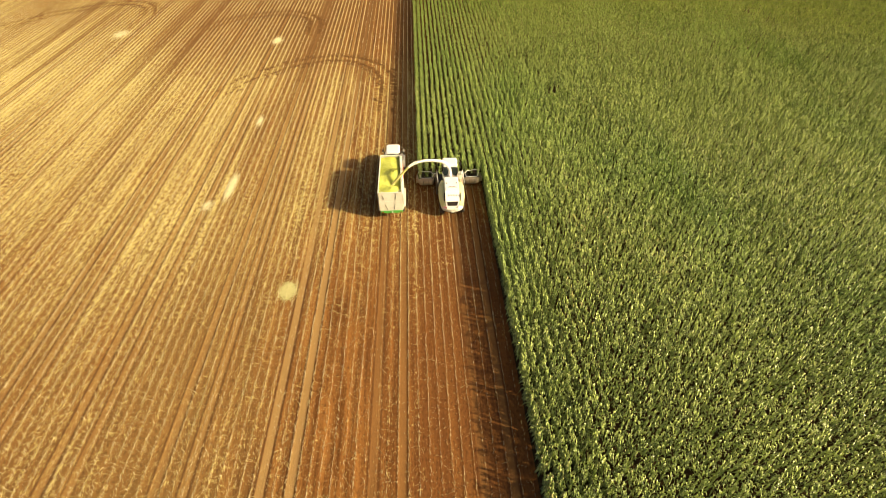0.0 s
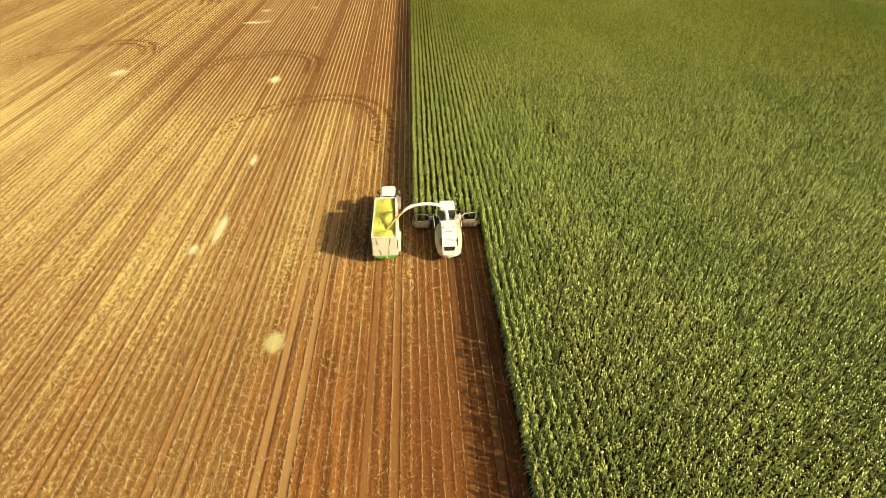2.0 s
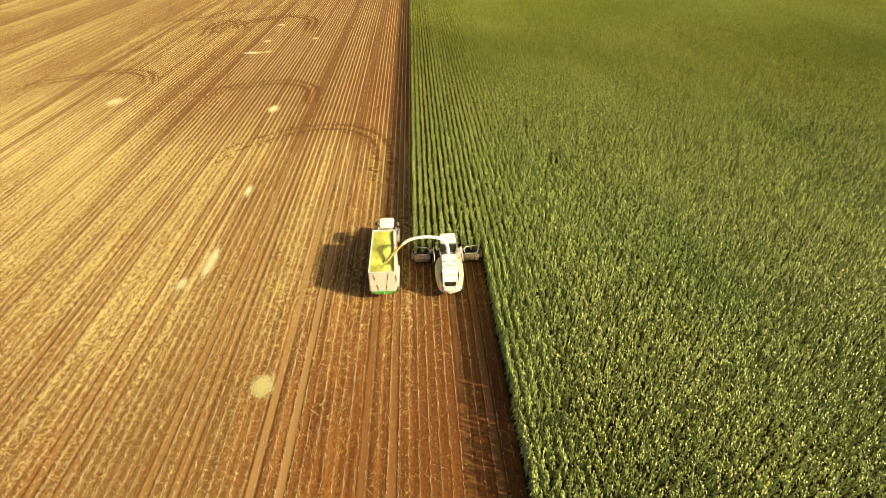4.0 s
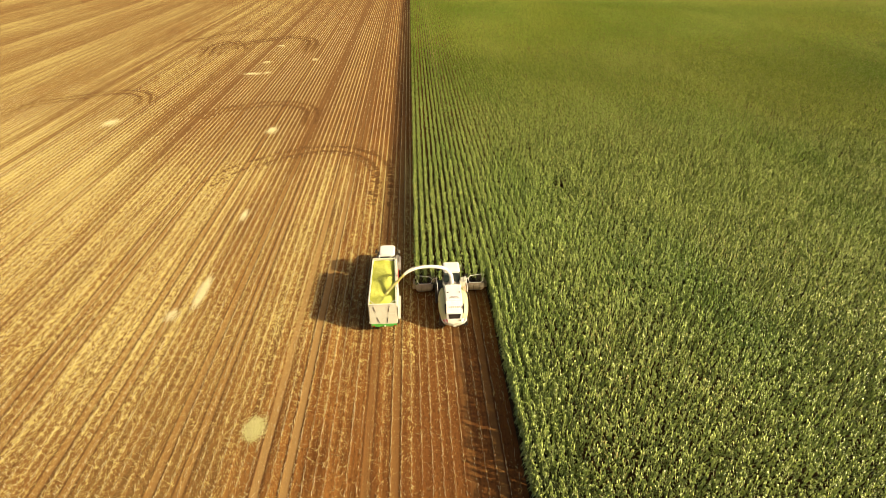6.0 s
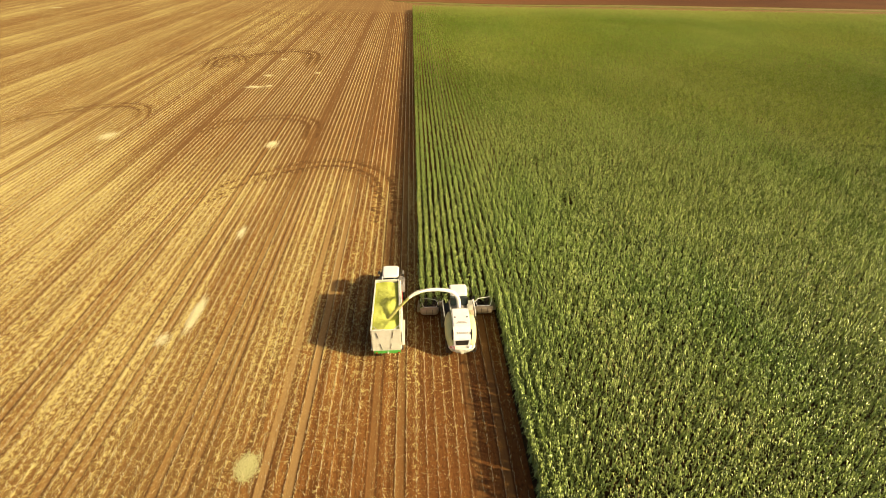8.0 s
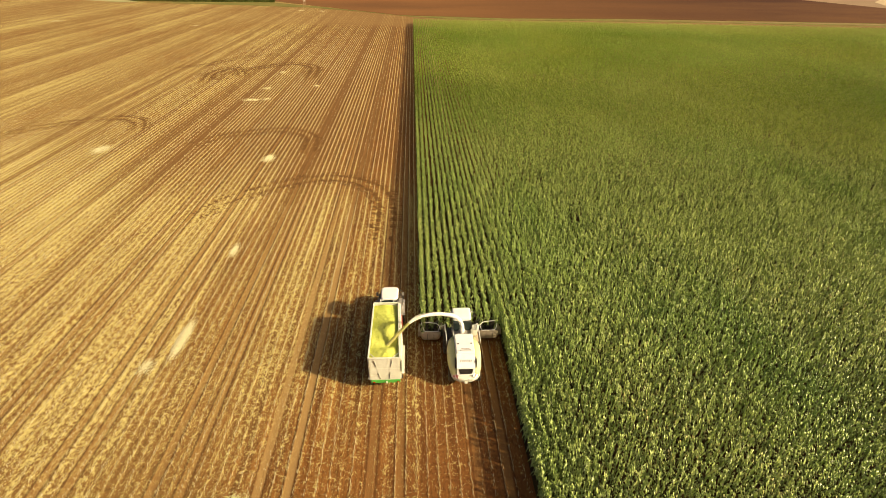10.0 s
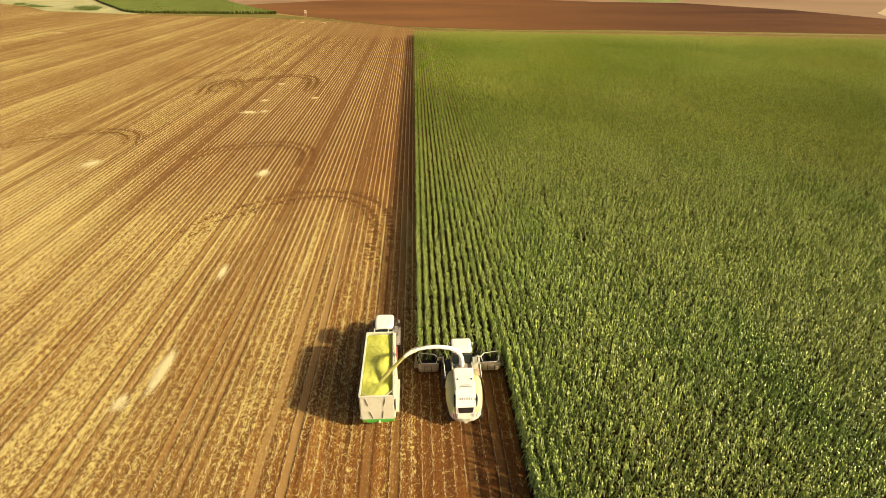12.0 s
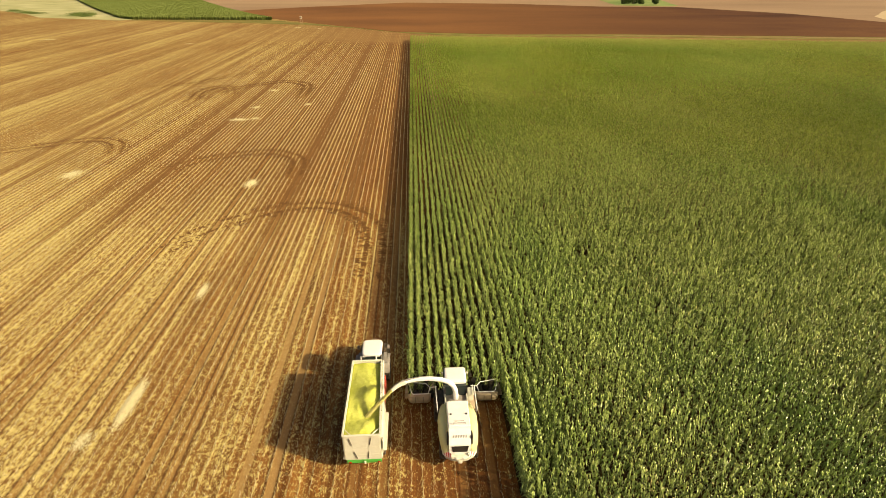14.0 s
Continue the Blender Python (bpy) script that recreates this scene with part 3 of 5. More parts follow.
# the rows behind the cut edge keep their lower leaves too
under_y = np.arange(-6, HEADER_Y + 2, 0.2)
for k in (11, 12, 13, 14, 15):
    chunks.append(maize(FIRST_ROW + k * ROW + rng.normal(0, 0.03, len(under_y)), under_y, 7, 2, scale=0.42, tassel=False, wide=1.4, reach=0.25, low=0.04))
counts = np.cumsum([0] + [len(c[0]) for c in chunks])
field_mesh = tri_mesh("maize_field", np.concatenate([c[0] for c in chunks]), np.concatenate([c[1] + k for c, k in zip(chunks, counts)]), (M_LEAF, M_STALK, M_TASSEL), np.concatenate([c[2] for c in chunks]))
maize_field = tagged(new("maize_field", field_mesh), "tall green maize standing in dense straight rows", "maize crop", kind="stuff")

# the row along the cut edge, plant by plant
plant_meshes = []
for k in range(8):
    v, t, w = maize(np.zeros(1), np.zeros(1), 18, 3, wide=1.3, reach=0.44, low=0.06, limp=0.85, long=1.1)
    plant_meshes.append(tri_mesh("maize_plant", v, t, (M_LEAF, M_STALK, M_TASSEL), w))
for k, (x, y) in enumerate(zip(edge_x, edge_y)):
    ob = new("maize_plant", plant_meshes[k % 8])
    ob.parent = maize_field
    ob.matrix_basis = pose(x, y, 0, 0, 0, random.uniform(0, 360)) @ Matrix.Scale(random.uniform(0.97, 1.04), 4)


# ---- stubble and litter ----
# turning tractors' ways: points, gauge, tyre width, label
TURNS = (
    ([(-4.6, 64), (-4.4, 72), (-5.6, 78), (-9, 82), (-13.4, 83.4), (-18.5, 82), (-22.8, 79), (-26, 76), (-28.5, 71)], 1.9, 0.8, "curved dark tyre marks of a turning tractor"),
    ([(-18.4, 95), (-18.8, 101), (-20.5, 104.6), (-25, 107), (-30, 106), (-35, 103.5), (-39, 99)], 1.9, 0.8, "curved dark tyre marks of a turning tractor"),
    ([(-28, 152), (-28.4, 163), (-30, 168), (-36, 172), (-42, 168), (-49.5, 159.5), (-50, 150)], 2.0, 0.9, "curved dark tyre marks of a turning tractor"),
    ([(-52, 108), (-54.4, 113.5), (-60, 116), (-66, 113), (-71.7, 109), (-77, 102)], 1.9, 0.7, "curved dark tyre marks of a turning tractor"),
    ([(-53.5, 147), (-54.5, 153), (-55, 158), (-54, 162.5), (-51.5, 165.8), (-48.6, 162), (-46, 154)], 1.8, 0.7, "tight loop of dark tyre marks on the stubble"),
    ([(-71, 164), (-66, 168), (-61, 169.8), (-55, 180.5), (-49.5, 185), (-40, 186.5)], 1.8, 0.5, "faint curved tyre marks on the far stubble"),
)
# spills of chaff: x, y, half-widths, flecks, label
SPILLS = (
    (-21.0, 47.5, 0.42, 2.2, 8000, "long pale streak of chopped straw on the stubble"),
    (-22.6, 44.0, 0.6, 1.0, 900, "faint pale patch of chaff on the stubble"),
    (-21.0, 62.5, 0.5, 1.5, 1500, "faint pale patch of chaff on the stubble"),
    (-24.2, 92.0, 0.9, 1.7, 4200, "pale patch of spilled chaff on the stubble"),
    (-53.0, 96.9, 1.5, 2.2, 4200, "pale patch of spilled chaff on the stubble"),
    (-36.8, 129.5, 2.2, 1.2, 3400, "pale patch of spilled chaff on the stubble"),
    (-33.6, 130.3, 0.9, 1.1, 1000, "faint pale patch of chaff on the stubble"),
    (-36.1, 140.5, 1.2, 1.3, 1400, "faint pale patch of chaff on the stubble"),
    (-36.4, 159.5, 1.2, 1.3, 1400, "faint pale patch of chaff on the stubble"),
    (-24.6, 143.0, 0.8, 1.4, 900, "faint pale patch of chaff on the stubble"),
    (-162.0, 273.0, 3.2, 2.4, 2600, "pale patch of spilled chaff far off on the stubble"),
    (-95.0, 258.0, 1.6, 1.8, 1200, "faint pale patch of chaff far off on the stubble"),
    (-62.0, 325.0, 1.8, 2.2, 1400, "pale trodden patch on the headland"),
    (-50.0, 322.0, 1.8, 2.0, 1200, "pale trodden patch on the headland"),
)


def curve_through(points):
    """A smooth line of points about 0.45 m apart."""
    pts = [Vector((x, y, 0)) for x, y in points]
    fine = []
    for i in range(len(pts) - 1):
        p0, p1, p2, p3 = pts[max(i - 1, 0)], pts[i], pts[i + 1], pts[min(i + 2, len(pts) - 1)]
        k = max(2, int((p2 - p1).length / 0.45))
        for j in range(k):
            t = j / k
            fine.append(0.5 * (2 * p1 + (p2 - p0) * t + (2 * p0 - 5 * p1 + 4 * p2 - p3) * t * t + (3 * p1 - p0 - 3 * p2 + p3) * t ** 3))
    return fine


def flattened(x, y):
    """Which of these places were driven over or are buried under chaff."""
    flat = np.zeros(len(x), bool)
    for points, gauge, width, _ in TURNS:
        fine = np.array([(p.x, p.y) for p in curve_through(points)])
        near = (np.abs(x - fine[:, 0].mean()) < 30) & (np.abs(y - fine[:, 1].mean()) < 30)
        i = np.flatnonzero(near)
        far_off = np.full(len(i), 99.0)
        for p in fine:
            far_off = np.minimum(far_off, np.hypot(x[i] - p[0], y[i] - p[1]))
        flat[i] |= np.abs(far_off - gauge / 2) < width * 0.62
    for cx, cy, rx, ry, *_ in SPILLS:
        flat |= ((x - cx) / rx) ** 2 + ((y - cy) / ry) ** 2 < 0.8
    # the driven bands of the older passes
    q = np.floor((x + 713.38) / 7.0)
    mid = (x + 713.38) - q * 7.0 - 3.5
    flat |= (np.abs(mid - 1.2 * np.sin(q * 2.4 + 0.7)) < 0.95) & (np.sin(q * 1.7 + 2.1) > -0.1) & (y > 74) & (rng.random(len(x)) < 0.8)
    return flat | (rng.random(len(x)) < 0.85 * np.clip((-x - 30) / 40, 0, 1) * np.clip((y - 85) / 40, 0, 1))


THIN_ROWS = (9, 5, -4, -6, -8)  # rows that were cut low or driven over


def stubble():
    V, T = [], []
    base = 0

    def add(v, t):
        nonlocal base
        k = v.shape[1]
        V.append(v.reshape(-1, 3))
        T.append((np.arange(v.shape[0])[:, None, None] * k + np.asarray(t)[None] + base).reshape(-1, 3))
        base += v.shape[0] * k

    def butts(far, count):
        """Roots of the cut stalks, row by row."""
        xs, ys = [], []
        for k in range(-175, 10):
            x = FIRST_ROW + k * ROW
            a, b = max(-16 if k > -36 else 4, 12 + (-x - 38) / 0.72), (far[1] if k < 0 else min(46.0, far[1]))
            a = max(a, far[0])
            if b <= a:
                continue
            m = int((b - a) / count)
            y = a + (np.arange(m) + 0.5) * count + rng.normal(0, 0.05, m)
            lane = np.abs(np.abs((x + 9.88 + 3.5 + 700) % 7.0 - 3.5) - 0.94) < 0.28
            # whole stretches of a row are knocked down
            stretch = 0.5 + 0.5 * np.sin(y * 0.11 + k * 2.4) * np.sin(y * 0.037 + k * 5.1)
            lost = (0.75 if lane and k < -1 else 0.5 if k in THIN_ROWS else 0.06) + 0.25 * stretch
            keep = (rng.random(m) > lost) & (rng.random(m) < np.clip((262 - y) / 110, 0, 1) + (y < 62))
            xs.append(np.full(keep.sum(), x) + rng.normal(0, 0.024, keep.sum()))
            ys.append(y[keep])
        return np.concatenate(xs), np.concatenate(ys)

    # near butts have three sides and a cut top, the far ones come to a point
    for (far, count, sides) in (((-16, 62), 0.15, 7), ((62, 262), 0.18, 3)):
        x, y = butts(far, count)
        up = ~flattened(x, y)
        x, y = x[up], y[up]
        n = len(x)
        h, r = rng.uniform(0.13, 0.25, n) * np.where(rng.random(n) < 0.1, 1.4, 1.0), rng.uniform(0.012, 0.021, n)
        lx, ly = rng.normal(0, 0.03, n), rng.normal(0, 0.04, n)
        turn = rng.uniform(0, 6.28, n)
        if sides == 3:
            h, r = h * 1.1, r * 1.9
        v = []
        for zf in (0.0, 1.0):
            for k in range(3):
                a = turn + 2.094 * k
                v.append(np.stack([x + lx * zf + np.cos(a) * r, y + ly * zf + np.sin(a) * r, h * zf], -1))
        if sides == 3:
            v = v[:3] + [np.stack([x + lx, y + ly, h], -1)]
            add(np.stack(v, 1), [(0, 1, 3), (1, 2, 3), (2, 0, 3)])
        else:
            add(np.stack(v, 1), [(0, 1, 4), (0, 4, 3), (1, 2, 5), (1, 5, 4), (2, 0, 3), (2, 3, 5), (3, 4, 5)])
    stubs = sum(len(t) for t in T)
    # torn leaves and straw lying about, thicker along the rows and on the older passes
    n = 230000
    y = -14 + 175 * rng.random(n) ** 1.3
    x = 6.2 - rng.random(n) * np.where(y < 10, 34, 46 + 0.72 * (y - 10))
    row = np.round((x - FIRST_ROW) / ROW) * ROW + FIRST_ROW
    near = rng.random(n) < 0.3
    x = np.where(near, row + rng.normal(0, 0.11, n), x)
    old = x < -8.6 + rng.normal(0, 0.9, n)
    lane = np.abs(np.abs((x + 9.88 + 3.5 + 700) % 7.0 - 3.5) - 0.94) < 0.27
    keep = (rng.random(n) < np.where(old, 0.9, np.where((np.abs(x + 5.9) < 1.0) | (np.abs(x - 0.8) < 0.6) | (np.abs(x + 2.95) < 0.4), 0.7, 0.4) * np.where(x > -0.6, np.where(x < 2.6, 0.65, 0.33), 1.0))) & ((rng.random(n) < 0.15) | ~lane) & ((x < -0.4) | (y < 46))
    keep &= rng.random(len(x)) < np.clip((158 - y) / 75, 0, 1)
    keep &= ~(flattened(x, y) & (y > 60))
    x, y = x[keep], y[keep]
    n = len(x)
    L, w = rng.uniform(0.03, 0.12, n) * np.where(rng.random(n) < 0.05, 2.4, 1), rng.uniform(0.005, 0.012, n)
    clump = 1 + 0.4 * np.clip((y - 45) / 80, 0, 1)
    L, w = L * clump, w * clump * clump
    a = rng.normal(1.57, 1.1, n)
    z = rng.uniform(0.012, 0.07, n)
    d = np.stack([np.cos(a) * L, np.sin(a) * L, rng.normal(0, 0.03, n)], -1)
    s = np.stack([-np.sin(a) * w, np.cos(a) * w, rng.normal(0, 0.012, n)], -1)
    c = np.stack([x, y, z + 0.02], -1)
    mid = np.stack([np.zeros(n), np.zeros(n), rng.uniform(0.0, 0.04, n)], -1)
    add(np.stack([c - d - s * 0.5, c - d + s * 0.5, c + mid - s, c + mid + s, c + d], 1), [(0, 2, 3), (0, 3, 1), (2, 4, 3)])
    v, t = np.concatenate(V), np.concatenate(T)
    me = tri_mesh("stubble", v, t, (M_STUB, M_CHAFF), np.arange(len(t)) >= stubs)
    return tagged(new("stubble", me), "cut maize stubble and scattered pale straw litter in rows", "stubble", kind="stuff")


stubble()


def chaff_patch(name, x, y, rx, ry, count, label, high=0.12, mat=None):
    """A spill of chopped maize: many flecks heaped towards the middle."""
    g = np.random.default_rng(int(abs(x * 10) + y))
    px, py = g.normal(0, 0.45, count), g.normal(0, 0.45, count)
    z = high * np.exp(-(px ** 2 + py ** 2) * 2.5) * g.uniform(0.6, 1.0, count) + 0.02
    c = np.stack([px * rx, py * ry, z], -1)
    V = np.stack([c + g.normal(0, 0.045, (count, 3)) * np.array([1, 1, 0.2]) for _ in range(3)], 1).reshape(-1, 3)
    V[:, 2] = np.maximum(V[:, 2], 0.006)
    ob = new(name, tri_mesh(name, V, np.arange(count * 3).reshape(-1, 3), (mat or M_SPILL,), np.zeros(count)))
    ob.location = (x, y, 0)
    return tagged(ob, label, "spilled chaff", kind="stuff")


chaff_patch("chaff_pile", -12.0, 31.2, 0.68, 0.95, 6500, "small pale yellow spill of chopped maize on stubble", 0.1, M_PILE)
for x, y, rx, ry, count, label in SPILLS:
    chaff_patch("chaff_streak", x, y, rx, ry, count, label)


def turning_track(points, gauge, width, label):
    """Curved tyre marks pressed into the soil, with their lug prints."""
    bm = bmesh.new()
    fine = curve_through(points)
    for i in range(1, len(fine) - 1):
        d = (fine[i + 1] - fine[i - 1]).normalized()
        s = Vector((-d.y, d.x, 0))
        tail = max(0.0, (i / len(fine) - 0.6) / 0.4, (0.15 - i / len(fine)) / 0.15)
        # the tractor's two wheels and, fainter and further out, those of what it tows
        for off, share in ((-gauge / 2, 1.0), (gauge / 2, 1.0), (-gauge * 0.95, 0.5), (gauge * 0.95, 0.5)):
            for lug in range(2):
                if random.random() < 1.0 - share * (0.92 - 0.6 * tail):
                    continue
                c = fine[i] + s * (off + random.gauss(0, 0.08)) + d * (lug - 0.5) * 0.22
                w, l = width * random.uniform(0.3, 0.6) * (1 - 0.4 * tail), random.uniform(0.06, 0.13)
                slant = d * random.uniform(-0.12, 0.12)
                q = [c - s * w - d * l - slant, c + s * w - d * l + slant, c + s * w + d * l + slant, c - s * w + d * l - slant]
                top = [bm.verts.new(v + Vector((random.uniform(-0.06, 0.06), random.uniform(-0.06, 0.06), 0.02))) for v in q]
                low = [bm.verts.new((v.co.x, v.co.y, 0.0)) for v in top]
                bm.faces.new(top)
                for k in range(4):
                    bm.faces.new((low[k], low[(k + 1) % 4], top[(k + 1) % 4], top[k]))
    return tagged(mesh_object("tyre_track", bm, M_TYREMARK), label, "tyre marks", "turning tracks", "structure")


for turn in TURNS:
    turning_track(*turn)


# ---- tractor ----
def lerp(a, b, f):
    return a + (b - a) * f


def rounded(w, h, cx, cz, r, y, k=3):
    """A rounded rectangle in the plane across y, as a ring of points."""
    pts = []
    for sx, sz, a0 in ((1, 1, 0), (-1, 1, 90), (-1, -1, 180), (1, -1, 270)):
        for i in range(k + 1):
            a = radians(a0 + 90 * i / k)
            pts.append((cx + sx * (w / 2 - r) + r * math.cos(a), y, cz + sz * (h / 2 - r) + r * math.sin(a)))
    return pts


def slab(w, l, cx, cy, z0, z1, r, crown=0.05, k=4):
    """A flat roof-like slab with rounded corners and a soft upper edge."""
    def ring(inset, z):
        pts = []
        for sx, sy, a0 in ((1, 1, 0), (-1, 1, 90), (-1, -1, 180), (1, -1, 270)):
            for i in range(k + 1):
                a = radians(a0 + 90 * i / k)
                pts.append((cx + sx * (w / 2 - r) + (r - inset) * math.cos(a), cy + sy * (l / 2 - r) + (r - inset) * math.sin(a), z))
        return pts
    return loft([ring(0.04, z0), ring(0, z0 + 0.04), ring(0, z1 - crown), ring(crown * 0.8, z1 - crown * 0.3), ring(crown * 2.2, z1)])


def tractor():
    t = thing("tractor", -3.07, 47.55, 0, "tractor with a white cab roof towing the silage trailer", "tractor")
    for s in (-1, 1):
        wheel(t, s * 0.98, 1.75, 0.95, 0.62, M_CREAM)
        wheel(t, s * 0.92, 3.9, 0.68, 0.48, M_CREAM, 16)
        bm = bmesh.new()
        outer = [(s * 1.32, 1.75 + 1.06 * math.cos(radians(a)), 0.98 + 1.06 * math.sin(radians(a))) for a in range(20, 161, 20)]
        inner = [(s * 0.62, y, z) for _, y, z in outer]
        vo, vi = [bm.verts.new(p) for p in outer], [bm.verts.new(p) for p in inner]
        for i in range(len(vo) - 1):
            bm.faces.new((vo[i], vo[i + 1], vi[i + 1], vi[i]))
        bm.normal_update()
        bmesh.ops.solidify(bm, geom=bm.faces[:], thickness=0.04)
        fender = part("fender", bm, M_GREY, t, "dusty grey rear fender")
        part("fender_shelf", box(s * 0.95 - 0.18, s * 0.95 + 0.18, 1.0, 2.3, 2.02, 2.12, 0.05), M_GREY, fender)
        f = part("mirror", tube([(s * 0.66, 2.45, 2.75), (s * 1.1, 2.75, 2.6), (s * 1.14, 2.75, 2.3)], 0.02, 6), M_BLACK, t)
        part("mirror_glass", box(s * 1.16 - 0.1, s * 1.16 + 0.1, 2.72, 2.79, 2.05, 2.42, 0.02), M_GREY, f)
    part("chassis", box(-0.35, 0.35, 0.2, 4.5, 0.6, 1.1, 0.05), M_DARK, t)
    part("axle", tube([(-0.95, 3.9, 0.7), (0.95, 3.9, 0.7)], 0.1), M_DARK, t)
    part("hood", loft([rounded(0.86, 0.95, 0, 1.55, 0.12, 2.35), rounded(0.86, 0.95, 0, 1.55, 0.14, 3.4), rounded(0.8, 0.85, 0, 1.45, 0.16, 4.1), rounded(0.62, 0.6, 0, 1.36, 0.18, 4.5)]), M_HEADER, t, "dusty tan engine hood")
    part("front_weight", box(-0.4, 0.4, 4.45, 4.8, 0.6, 0.95, 0.06), M_DARK, t)
    part("exhaust", tube([(0.42, 2.62, 1.9), (0.42, 2.62, 2.9), (0.42, 2.5, 3.05)], 0.06), M_GREY, t)
    cab = part("cab", loft([rounded(1.35, 0.9, 0, 1.65, 0.1, 0.75), rounded(1.4, 0.9, 0, 1.65, 0.1, 1.5), rounded(1.25, 0.9, 0, 1.65, 0.1, 2.4)]), M_DARK, t)
    part("window", loft([[(-0.72, 0.72, 2.0), (0.72, 0.72, 2.0), (0.62, 2.4, 2.0), (-0.62, 2.4, 2.0)], [(-0.66, 0.86, 3.0), (0.66, 0.86, 3.0), (0.6, 2.2, 3.0), (-0.6, 2.2, 3.0)]]), M_GLASS, cab, "dark tinted cab glass")
    for x0, y0, x1, y1 in ((-0.73, 0.71, -0.67, 0.85), (0.73, 0.71, 0.67, 0.85), (-0.63, 2.41, -0.61, 2.21), (0.63, 2.41, 0.61, 2.21)):
        part("pillar", tube([(x0, y0, 1.95), (x1, y1, 3.02)], 0.045, 6), M_BLACK, cab)
    roof = part("roof", slab(1.5, 1.78, 0.04, 1.6, 3.0, 3.22, 0.32, 0.08), M_WHITE, t, "white cab roof")
    part("hatch", slab(0.7, 0.5, 0, 1.0, 3.2, 3.245, 0.1, 0.02), M_WHITE, roof)
    part("front_visor", box(-0.42, 0.42, 2.45, 2.6, 3.02, 3.1, 0.03), M_HEADER, roof)
    for s in (-1, 1):
        part("work_light", box(s * 0.55 - 0.1, s * 0.55 + 0.1, 0.63, 0.72, 3.02, 3.12, 0.02), M_LENS_CLEAR, roof)
    part("hitch", box(-0.12, 0.12, -0.25, 0.4, 0.5, 0.65, 0.02), M_DARK, t)


tractor()


# ---- silage trailer ----
TRAILER_LEFT = -1.22


def trailer_right(y):
    """The inner line of the trailer's right wall."""
    return 1.06 - 0.24 * y / 6.8


def trailer():
    t = thing("silage_trailer", -3.07, 40.6, 0, "pale grey high-sided silage trailer with a green chassis", "trailer")
    z0, z1, L = 1.35, 3.4, 6.8
    def long_beam(s, out, half, za, zb):
        """A beam along one side; the right side draws in towards the front."""
        a, b = (TRAILER_LEFT, TRAILER_LEFT) if s < 0 else (trailer_right(0), trailer_right(L))
        a, b = a + s * out, b + s * out
        return loft([[(x - half, y, za), (x + half, y, za), (x + half, y, zb), (x - half, y, zb)] for x, y in ((a, 0.03), (b, L + 0.03))])

    for s in (-1, 1):
        wall = part("side_wall", long_beam(s, 0.0, 0.035, z0, z1 - 0.08), M_CREAM, t, "ribbed pale steel side wall")
        part("top_rail", long_beam(s, 0.01, 0.045, z1 - 0.08, z1), M_CREAM, wall)
        part("bottom_rail", long_beam(s, 0.03, 0.07, z0 - 0.1, z0 + 0.05), M_CREAM, wall)
        for k in range(9):
            y = 0.4 + k * 0.77
            xr = (trailer_right(y) if s > 0 else TRAILER_LEFT) + s * 0.07
            part("rib", box(xr - 0.035, xr + 0.035, y - 0.05, y + 0.05, z0, z1 - 0.1, 0.012), M_CREAM, wall)
        part("mudguard", box(s * 1.12 - 0.25, s * 1.12 + 0.25, 0.7, 3.9, 1.1, 1.16, 0.02), M_CREAM, t)
        for y in (1.55, 2.95):
            wheel(t, s * 0.98, y, 0.56, 0.5, M_GREY, 16)
        xc = trailer_right(0) if s > 0 else TRAILER_LEFT
        part("corner_brace", tube([(xc - s * 0.05, 0.55, z1 - 0.05), (xc - s * 0.5, 0.06, z1 - 0.05)], 0.03, 6), M_CREAM, t)
        part("upright", tube([(s * 0.55 - 0.1, L + 0.1, 1.2), (s * 0.55 - 0.1, L + 0.12, z1 + 0.3)], 0.035, 6), M_WHITE, t, "pale upright on the headboard")
        lamp = part("tail_light", box(s * 0.9 - 0.09, s * 0.9 + 0.09, -0.09, -0.03, 0.98, 1.06, 0.02), M_LENS_RED, t)
        part("light_housing", box(s * 0.9 - 0.11, s * 0.9 + 0.11, -0.035, 0.02, 0.94, 1.1, 0.01), M_GREEN, lamp)
        if s > 0:
            part("side_panel", box(1.18, 1.22, 0.0, 3.3, 1.75, 2.85, 0.02), M_CREAM, t, "pale hinged outer side panel")
            part("rolled_cover", tube([(1.14, 0.1, 3.0), (1.1, 3.4, 3.05), (0.92, L + 0.2, 3.1)], 0.09, 8), M_CREAM, t, "rolled pale tarpaulin cover")
            part("front_panel", box(1.1, 1.17, 3.9, 5.7, 1.9, 2.95, 0.02), M_RED, t, "red side panel")
            for y in (0.6, 2.2, 3.8, 5.4):
                part("bracket", tube([(trailer_right(y), y, 3.2), (1.12 - 0.02 * y, y, 3.0)], 0.03, 6), M_DARK, t)
    part("floor", box(-1.2, 0.7, 0.1, L - 0.05, z0 - 0.06, z0 + 0.02), M_GREY, t)
    part("headboard", box(-1.2, 0.68, L - 0.02, L + 0.06, z0, z1 - 0.03, 0.01), M_CREAM, t)
    part("head_rail", box(-1.28, 0.88, L - 0.06, L + 0.08, z1 - 0.09, z1 + 0.01, 0.02), M_CREAM, t)
    gate = part("tailgate", box(-1.2, 1.06, 0.0, 0.07, z0 - 0.15, z1 - 0.09, 0.012), M_CREAM, t, "pale steel tailgate with dark struts")
    part("gate_rail", box(-1.27, 1.13, -0.05, 0.08, z1 - 0.1, z1, 0.02), M_CREAM, gate)
